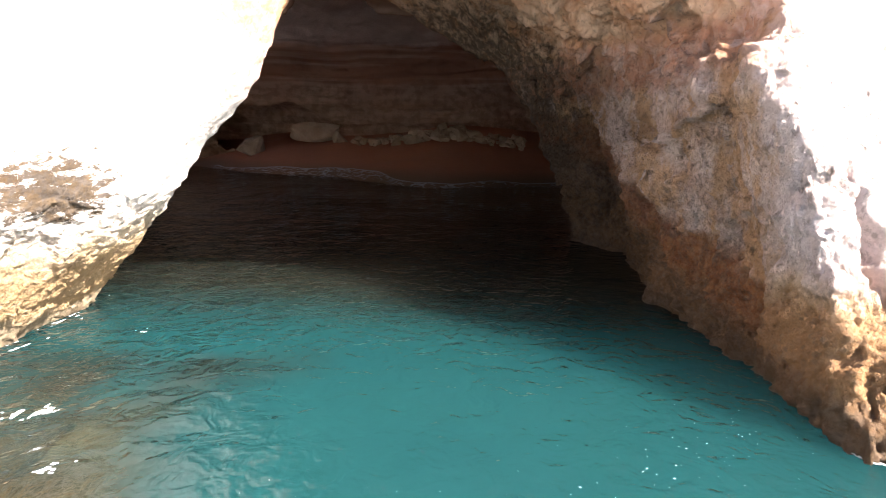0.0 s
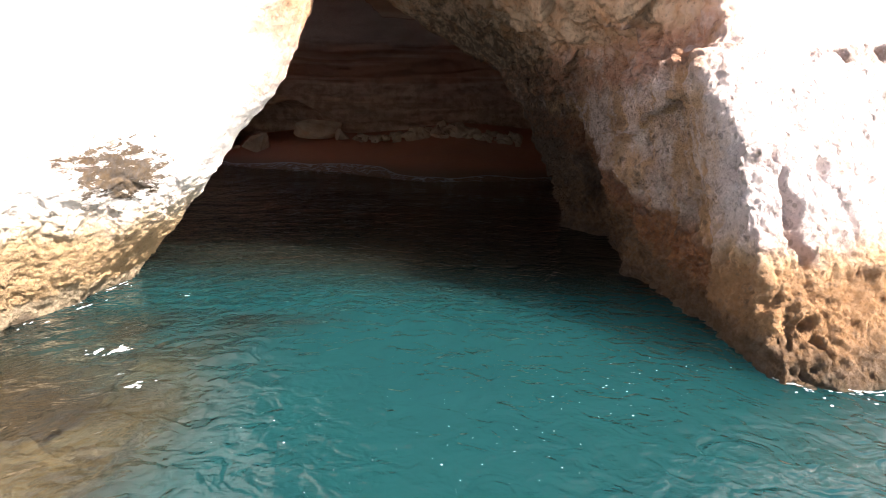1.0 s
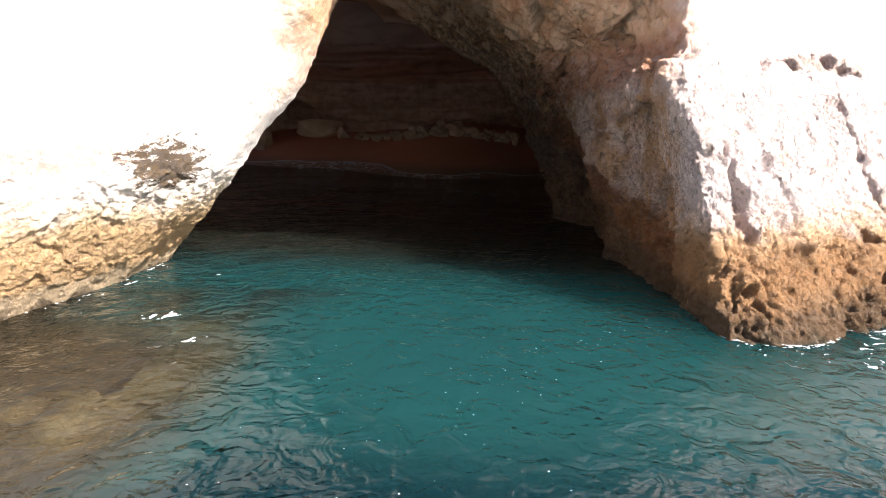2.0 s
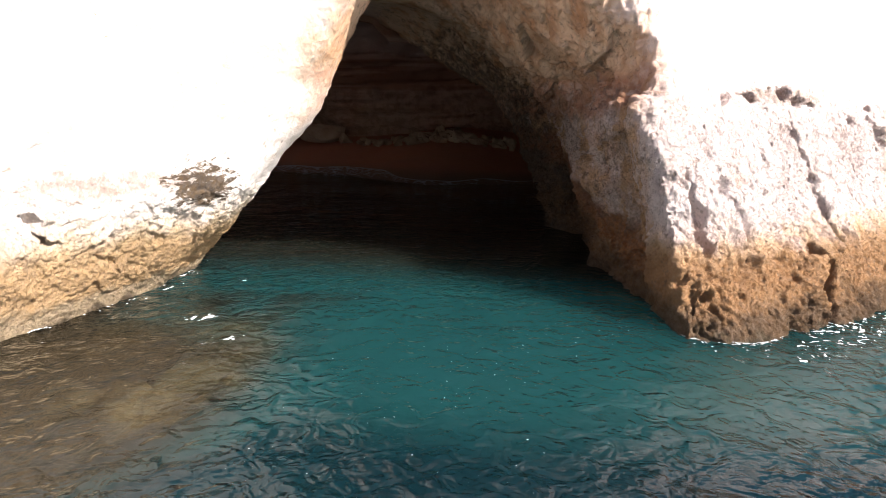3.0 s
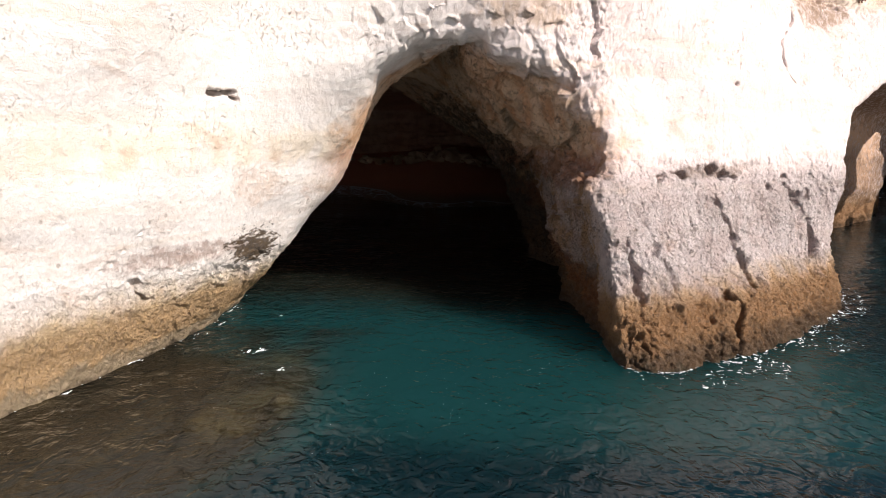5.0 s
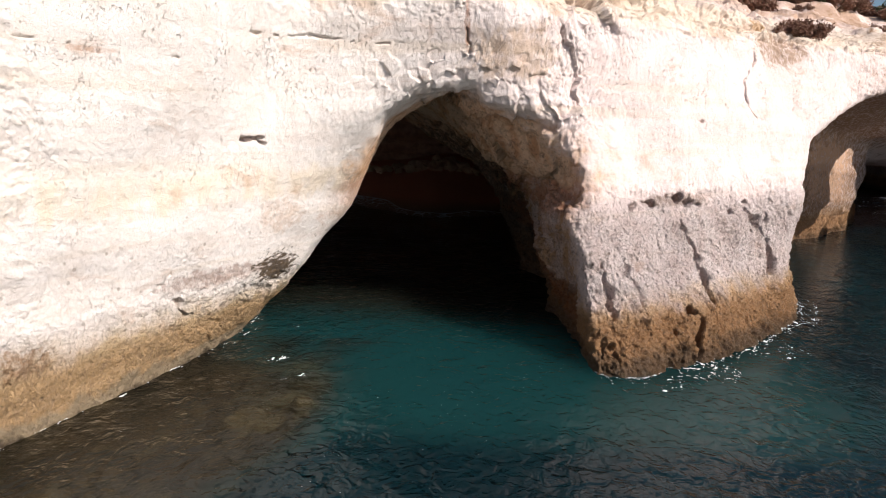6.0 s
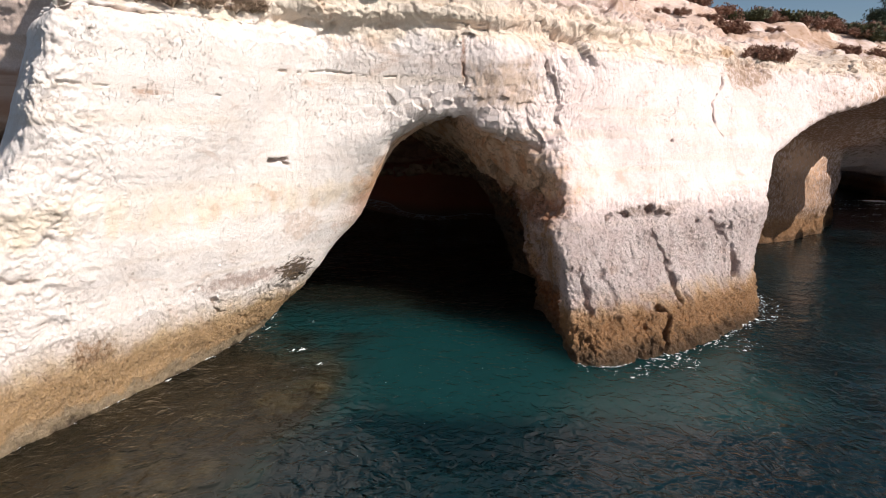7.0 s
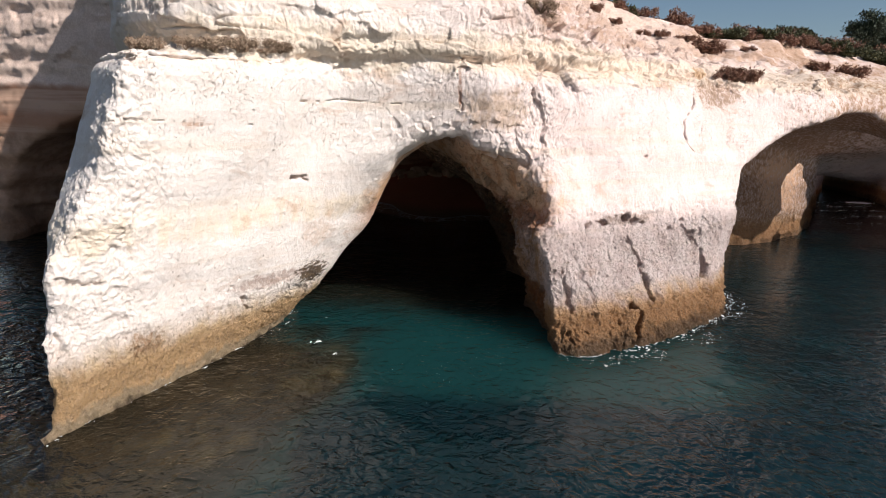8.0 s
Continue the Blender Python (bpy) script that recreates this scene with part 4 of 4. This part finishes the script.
def shrub(seed, radius, height, count, leaf, size=0.06):
    """A low bush: twigs from one root, leaves in uneven clumps about their ends."""
    r = np.random.default_rng(seed)
    root = thing("shrub", 0, 0, -50)
    limbs, spots = [], []
    for _ in range(11):
        t, reach = r.uniform(0, 6.283), r.uniform(0.35, 1.0) * radius
        end = np.array([math.cos(t) * reach, math.sin(t) * reach, height * r.uniform(0.35, 1.0) * (1.15 - 0.5 * reach / radius)])
        midp = end * (0.45, 0.45, 0.6) + r.normal(size=3) * 0.06
        limbs.append(tube([(0, 0, -0.15), midp, end], (0.035, 0.02, 0.008), 4))
        for f in (0.55, 0.8, 1.0):
            spots.append((midp * (1 - f) + end * f, radius * r.uniform(0.16, 0.34)))
    v, q = joined(limbs)
    mesh_from("branches", v, q, TWIG, False, root)
    per = count // len(spots)
    c = np.concatenate([p + np.clip(r.normal(size=(per, 3)), -1.7, 1.7) * s * (0.6, 0.6, 0.5) for p, s in spots])
    c[:, 2] = np.maximum(c[:, 2], 0.02)
    v, q = leaves(c, size, r)
    mesh_from("foliage", v, q, leaf, False, root)
    return root


def plant(kind, spots, label, group, lower=0.08):
    """Copies of the given bushes at (x, y, size[, ceiling])."""
    r = np.random.default_rng(len(spots))
    for n, (x, y, size, *ceiling) in enumerate(spots):
        z = rock_top(x, y, *ceiling)
        if z is None:
            continue
        src = kind[n % len(kind)]
        src.scale = (size, size, size * r.uniform(0.8, 1.1))
        ob = copy_thing(src, pose(x, y, z - lower, r.uniform(-8, 8), r.uniform(-8, 8), r.uniform(0, 360)))
        tagged(ob, label, "shrub", group)


def drop_source(kind):
    for src in kind:
        for o in (*src.children_recursive, src):
            bpy.data.objects.remove(o)


dry = [shrub(31, 1.0, 0.9, 2600, DRY_LEAF), shrub(32, 1.0, 0.75, 2600, DRY_LEAF)]
red = [shrub(33, 1.0, 0.8, 2600, RED_LEAF), shrub(34, 1.0, 0.9, 2600, RED_LEAF)]
green = [shrub(35, 1.0, 1.0, 3000, GREEN_LEAF, 0.08), shrub(36, 1.0, 0.85, 3000, GREEN_LEAF, 0.08)]
plant(dry, [(-11.2, 2.6, 0.5, 13.6), (-10.6, 2.0, 0.65, 13.6), (-9.7, 3.0, 0.45, 13.6), (-8.9, 3.6, 0.7, 13.6), (-8.3, 4.6, 0.6, 13.6), (-7.2, 5.8, 0.65, 13.7), (-7.6, 5.3, 0.4, 13.6)],
      "dry grey-brown shrub on the narrow rock ledge", "shrubs along the ledge")
plant(red, [(0.3, 10.1, 0.7, 13.9), (2.0, 10.7, 0.75, 13.9), (2.4, 11.1, 0.5, 13.9)], "reddish-brown shrub beside the vertical fissure", "shrubs by the fissure")
plant(dry, [(3.7, 12.4, 0.8), (4.1, 12.9, 0.6)], "small dry shrub on pale rock slope", "shrubs on the slope")
plant(red, [(16.2, 21.4, 1.0), (17.2, 21.9, 1.25), (18.0, 22.6, 1.0)], "dark red-brown shrub hanging over the cliff edge", "shrubs over the edge")
plant(red, [(8.2, 23.6, 0.55), (9.6, 24.8, 0.6), (11.9, 26.0, 0.55), (13.3, 26.6, 0.6), (15.2, 27.2, 0.8), (16.5, 28.6, 1.35), (17.5, 28.9, 1.3), (27.8, 32.8, 1.0), (30.4, 33.2, 1.2), (20.6, 29.6, 0.6)],
      "brown wind-clipped shrub on the stony slope", "shrubs on the slope")
drop_source(dry)
more = np.random.default_rng(5)
crest = []
for n in range(210):
    x = more.uniform(8, 52)
    y = more.uniform(29, 40) + 0.35 * (x - 8)
    crest.append((x, y, more.uniform(0.8, 1.6)))
plant(green, [c for n, c in enumerate(crest) if n % 5 < 2], "green rounded scrub bush on the headland crest", "scrub on the crest")
plant(red, [c for n, c in enumerate(crest) if n % 5 > 1], "russet scrub bush on the headland crest", "scrub on the crest")
drop_source(green)
drop_source(red)


def pine(seed, height):
    """A coastal pine: leaning trunk, limbs, a broad uneven crown of needle tufts."""
    r = np.random.default_rng(seed)
    root = thing("pine_tree", 0, 0, -50)
    top = np.array([r.uniform(-0.6, 0.6), r.uniform(-0.6, 0.6), height * 0.8])
    v, q = tube([(0, 0, -0.4), top * (0.2, 0.2, 0.35), top * (0.6, 0.6, 0.7), top], (0.24, 0.2, 0.15, 0.06), 7)
    mesh_from("trunk", v, q, TWIG, True, root)
    spots = []
    for _ in range(16):
        f, t = r.uniform(0.35, 1.0), r.uniform(0, 6.283)
        start = top * f
        end = start + np.array([math.cos(t), math.sin(t), r.uniform(0.1, 0.5)]) * height * r.uniform(0.18, 0.36) * (1.25 - 0.5 * f)
        v, q = tube([start, (start + end) / 2 + (0, 0, 0.1), end], (0.08, 0.05, 0.02), 5)
        mesh_from("limb", v, q, TWIG, True, root)
        for g in (0.5, 0.75, 1.0):
            spots.append((start * (1 - g) + end * g + (0, 0, 0.2), height * r.uniform(0.09, 0.15)))
    c = np.concatenate([p + np.clip(r.normal(size=(150, 3)), -1.6, 1.6) * s * (1, 1, 0.6) for p, s in spots])
    v, q = leaves(c, 0.11, r, 2.6)
    mesh_from("crown", v, q, PINE_LEAF, False, root)
    return root


pines = [pine(51, 5.0), pine(52, 5.6)]
spots = [(44, 56), (46.5, 58), (49, 57), (51, 61), (54, 60), (56, 64), (47, 62), (52, 66), (58, 68), (60, 63), (62, 70), (50, 54)]
for n, (x, y) in enumerate(spots):
    if math.hypot(x - 52, y - 62) < 9.5:
        x, y = x + 9.0, y + 12.0
    ob = copy_thing(pines[n % 2], pose(x, y, (rock_top(x, y) or 17.5) - 0.2, 0, 0, 47 * n))
    tagged(ob, "dark green coastal pine behind the scrub", "tree", "pines on the headland")
drop_source(pines)


def boulder(seed, sx, sy, sz):
    """A broken block of limestone: a subdivided ball cut by planes, then worn."""
    r = np.random.default_rng(seed)
    bm = bmesh.new()
    bmesh.ops.create_icosphere(bm, subdivisions=3, radius=1.0)
    v = np.array([p.co for p in bm.verts])
    for _ in range(16):
        d = r.normal(size=3)
        d /= np.linalg.norm(d)
        h = v @ d
        cut = r.uniform(0.36, 0.66)
        v -= np.maximum(h - cut, 0)[:, None] * d * 0.98
    n = v / np.linalg.norm(v, axis=1, keepdims=True)
    v += n * (0.07 * fbm(v[:, 0] * 2.2 + seed, v[:, 1] * 2.2, v[:, 2] * 2.2, 4, seed))[:, None]
    v *= (sx, sy, sz)
    for p, c in zip(bm.verts, v):
        p.co = c
    me = bpy.data.meshes.new("boulder")
    bm.to_mesh(me)
    bm.free()
    me.materials.append(BOULDER)
    return me


def set_boulder(x, y, sx, sy, sz, turn, label, group="boulders on the beach"):
    z = float(bed_height(np.array([x]), np.array([y]))[0])
    ob = new("boulder", boulder(int(abs(x * 31 + y * 17)) + 3, sx, sy, sz))
    ob.matrix_world = pose(x, y, z + sz * 0.42, 0, 0, turn)
    tagged(ob, label, "boulder", group)


set_boulder(-26.2, 63.5, 2.2, 1.9, 2.0, 20, "rounded pale boulder alone on the sand")
set_boulder(-20.2, 67.0, 4.2, 2.6, 1.75, 4, "long flat-topped limestone block against the cave wall")
set_boulder(-17.4, 66.0, 1.5, 1.2, 1.1, 50, "rough boulder leaning against the flat block")
for n in range(90):
    f = n / 89
    x = -15.4 + 18.5 * f + more.uniform(-0.6, 0.6)
    y = 65.8 - 5.2 * f + more.uniform(-2.4, 1.2)
    s = more.uniform(0.35, 0.95) * (1.25 if 0.35 < f < 0.8 else 0.9)
    set_boulder(x, y, s * more.uniform(0.9, 1.4), s, s * more.uniform(0.7, 1.0), more.uniform(0, 180), "angular fallen limestone boulder in the rock pile")


# ---- foam ----
def rock_at_water(x, y):
    """The rock field at the water line."""
    u, w = (x - X0) / STEP, (y - Y0) / STEP
    k0 = int(round((0.05 - Z0) / STEP))
    i, j = np.clip(u.astype(int), 0, NX - 2), np.clip(w.astype(int), 0, NY - 2)
    fu, fw = u - i, w - j
    f = field[:, :, k0]
    return f[i, j] * (1 - fu) * (1 - fw) + f[i + 1, j] * fu * (1 - fw) + f[i, j + 1] * (1 - fu) * fw + f[i + 1, j + 1] * fu * fw


def foam_patch(lo, hi, cell, rule, label, look_of=FOAM):
    """Lacy foam: the cells of a fine sheet over the water that the rule keeps."""
    x, y, q = sheet(np.arange(lo[0], hi[0], cell), np.arange(lo[1], hi[1], cell))
    wx = x + 0.25 * vnoise(x * 1.4, y * 1.4, x * 0, 141)
    wy = y + 0.25 * vnoise(x * 1.4, y * 1.4, x * 0, 142)
    lace = np.minimum(np.abs(vnoise(wx * 2.2, wy * 3.0, x * 0, 143)), 1.2 * np.abs(vnoise(wx * 4.5, wy * 6, x * 0, 144))) + 0.20 * np.abs(vnoise(wx * 11, wy * 15, x * 0, 147))
    keep = rule(x, y, lace)
    faces = q[keep[q].sum(1) >= 3]
    used, inv = np.unique(faces, return_inverse=True)
    z = np.maximum(swell(x, y), bed_height(x, y)) + 0.02 + 0.05 * np.maximum(0.3 - lace, 0)
    jit = cell * 0.3 * np.stack([vnoise(x * 31, y * 31, x * 0, 145), vnoise(x * 31, y * 31, x * 0, 146)], 1)
    v = np.stack([x + jit[:, 0], y + jit[:, 1], z], 1)[used]
    ob = mesh_from("foam", v, inv.reshape(-1, 4), look_of)
    return tagged(ob, label, "foam", kind="stuff")


def streaks(x, y, d, seed):
    """Threads of foam drawn out along the foot of the rock."""
    along = 0.8 * x + 0.6 * y
    d = d + 0.22 * vnoise(x * 1.3, y * 1.3, x * 0, seed + 2)
    a = np.abs(fbm(along * 1.2, d * 3.6, x * 0, 3, seed))
    return np.minimum(a, 1.3 * np.abs(fbm(along * 2.6, d * 6.5, x * 0 + 7, 2, seed + 1)))


def pillar_foam(x, y, lace):
    d = -rock_at_water(x, y)
    width = 0.6 + 2.1 * smooth(-0.5, 0.6, vnoise(x * 0.45, y * 0.45, x * 0, 150)) * smooth(4.5, 9, x)
    fade = 1 - np.clip(d / width, 0, 1)
    edge = (d < 0.12) & (vnoise(x * 1.1, y * 1.1, x * 0, 153) > 0.1)
    return (x > 4.8 + 0.5 * lace) & (fade > 0) & (d > -0.4) & ((streaks(x, y, d, 154) < 0.012 + 0.062 * fade) | (edge & (lace < 0.12))) & (np.abs(vnoise(x * 7, y * 7, x * 0, 155)) < 0.16 + 0.35 * fade)


def buttress_foam(x, y, lace):
    d = -rock_at_water(x, y)
    width = 0.25 + 0.7 * smooth(6, 10, y)
    fade = 1 - np.clip(d / width, 0, 1)
    return (fade > 0) & (d > -0.2) & (streaks(x, y, d, 157) < 0.07 * fade) & (vnoise(x * 0.6, y * 0.6, x * 0, 158) > -0.1 - 0.5 * (y > 7))


def reef_foam(x, y, lace):
    a = np.exp(-(((x + 6.8) / 0.75) ** 2 + ((y - 8.0 - 0.25 * (x + 6.8)) / 0.34) ** 2))
    b = 0.8 * np.exp(-(((x + 7.5) / 0.8) ** 2 + ((y - 11.4) / 0.4) ** 2))
    c = 0.6 * np.exp(-(((x + 5.4) / 0.8) ** 2 + ((y - 6.6) / 0.5) ** 2))
    spot = np.maximum(np.maximum(a, b), c) + 0.2 * vnoise(x * 2.5, y * 2.5, x * 0, 159)
    return (lace < 0.16 * smooth(0.3, 0.85, spot) + 0.04 * smooth(0.45, 0.8, a)) & (np.abs(vnoise(x * 8, y * 8, x * 0, 160)) < 0.3 + 0.3 * a)


def shore_foam(x, y, lace):
    s = y - shore_y(x) - 0.6 - 1.8 * np.exp(-((x + 15) / 6.0) ** 2) + 0.8 * vnoise(x * 0.3, y * 0.1, x * 0, 151)
    broad = np.exp(-((x + 15) / 7.0) ** 2)
    return ((s < 0.5) & (s > -2.6 - 3.5 * broad) & (lace < 0.22 + 0.1 * broad + (0.07 - 0.03 * broad) * s)) | (np.abs(s - 0.45) < 0.12)


foam_patch((3.0, 5.5), (18.0, 20.0), 0.019, pillar_foam, "white lacy foam along the foot of the pillar")
foam_patch((-14.5, -3.5), (-7.5, 14.5), 0.035, buttress_foam, "thin white foam along the foot of the cliff")
foam_patch((-9.5, 5.5), (-4.0, 13.0), 0.03, reef_foam, "white breaking foam over the submerged rock")
# white crest lines stand in for bright reflections; the round spot is a splash
def hall_foam(x, y, lace):
    crest = np.abs(np.mod(y - 0.25 * x + 0.8 * vnoise(x * 0.3, y * 0.3, x * 0, 152), 4.2) - 2.1)
    return (lace < 0.20 * smooth(1.2, 0.2, crest)) | (np.hypot((x - 55) / 1.6, (y - 69.5) / 0.9) < 0.8 + lace)


foam_patch((42.0, 50.0), (58.0, 72.0), 0.11, hall_foam, "white foam and painted wave glints inside the far sea cave")
foam_patch((-34.0, 40.0), (10.0, 60.0), 0.075, shore_foam, "thin foam left by a wave on the sand", SHADED_FOAM)


def flecks(count, draw, label):
    """Small drifting bits of foam."""
    r = np.random.default_rng(count)
    p = draw(r, count)
    ang = np.linspace(0, 2 * math.pi, 5)[:4]
    rad = (0.004 + 0.009 * r.random((count, 1)) ** 4) * r.uniform(0.6, 1.4, (count, 4))
    x = p[:, :1] + rad * np.cos(ang) * 1.5
    y = p[:, 1:] + rad * np.sin(ang)
    z = swell(x, y) + 0.02
    ob = mesh_from("foam_flecks", np.stack([x, y, z], 2).reshape(-1, 3), np.arange(4 * count).reshape(-1, 4), FOAM)
    return tagged(ob, label, "foam", kind="stuff")


def drift(r, n):
    t = r.random(n)
    a = np.stack([3.9 - 4.2 * t, 9.0 - 4.5 * t], 1) + r.normal(size=(n, 2)) * (0.25 + 0.9 * t[:, None])
    b = np.stack([r.uniform(-3.5, 1.5, n), r.uniform(0, 7, n)], 1)
    return np.where(r.random((n, 1)) < 0.65, a, b)


flecks(170, drift, "scattered white foam bubbles drifting on the water")
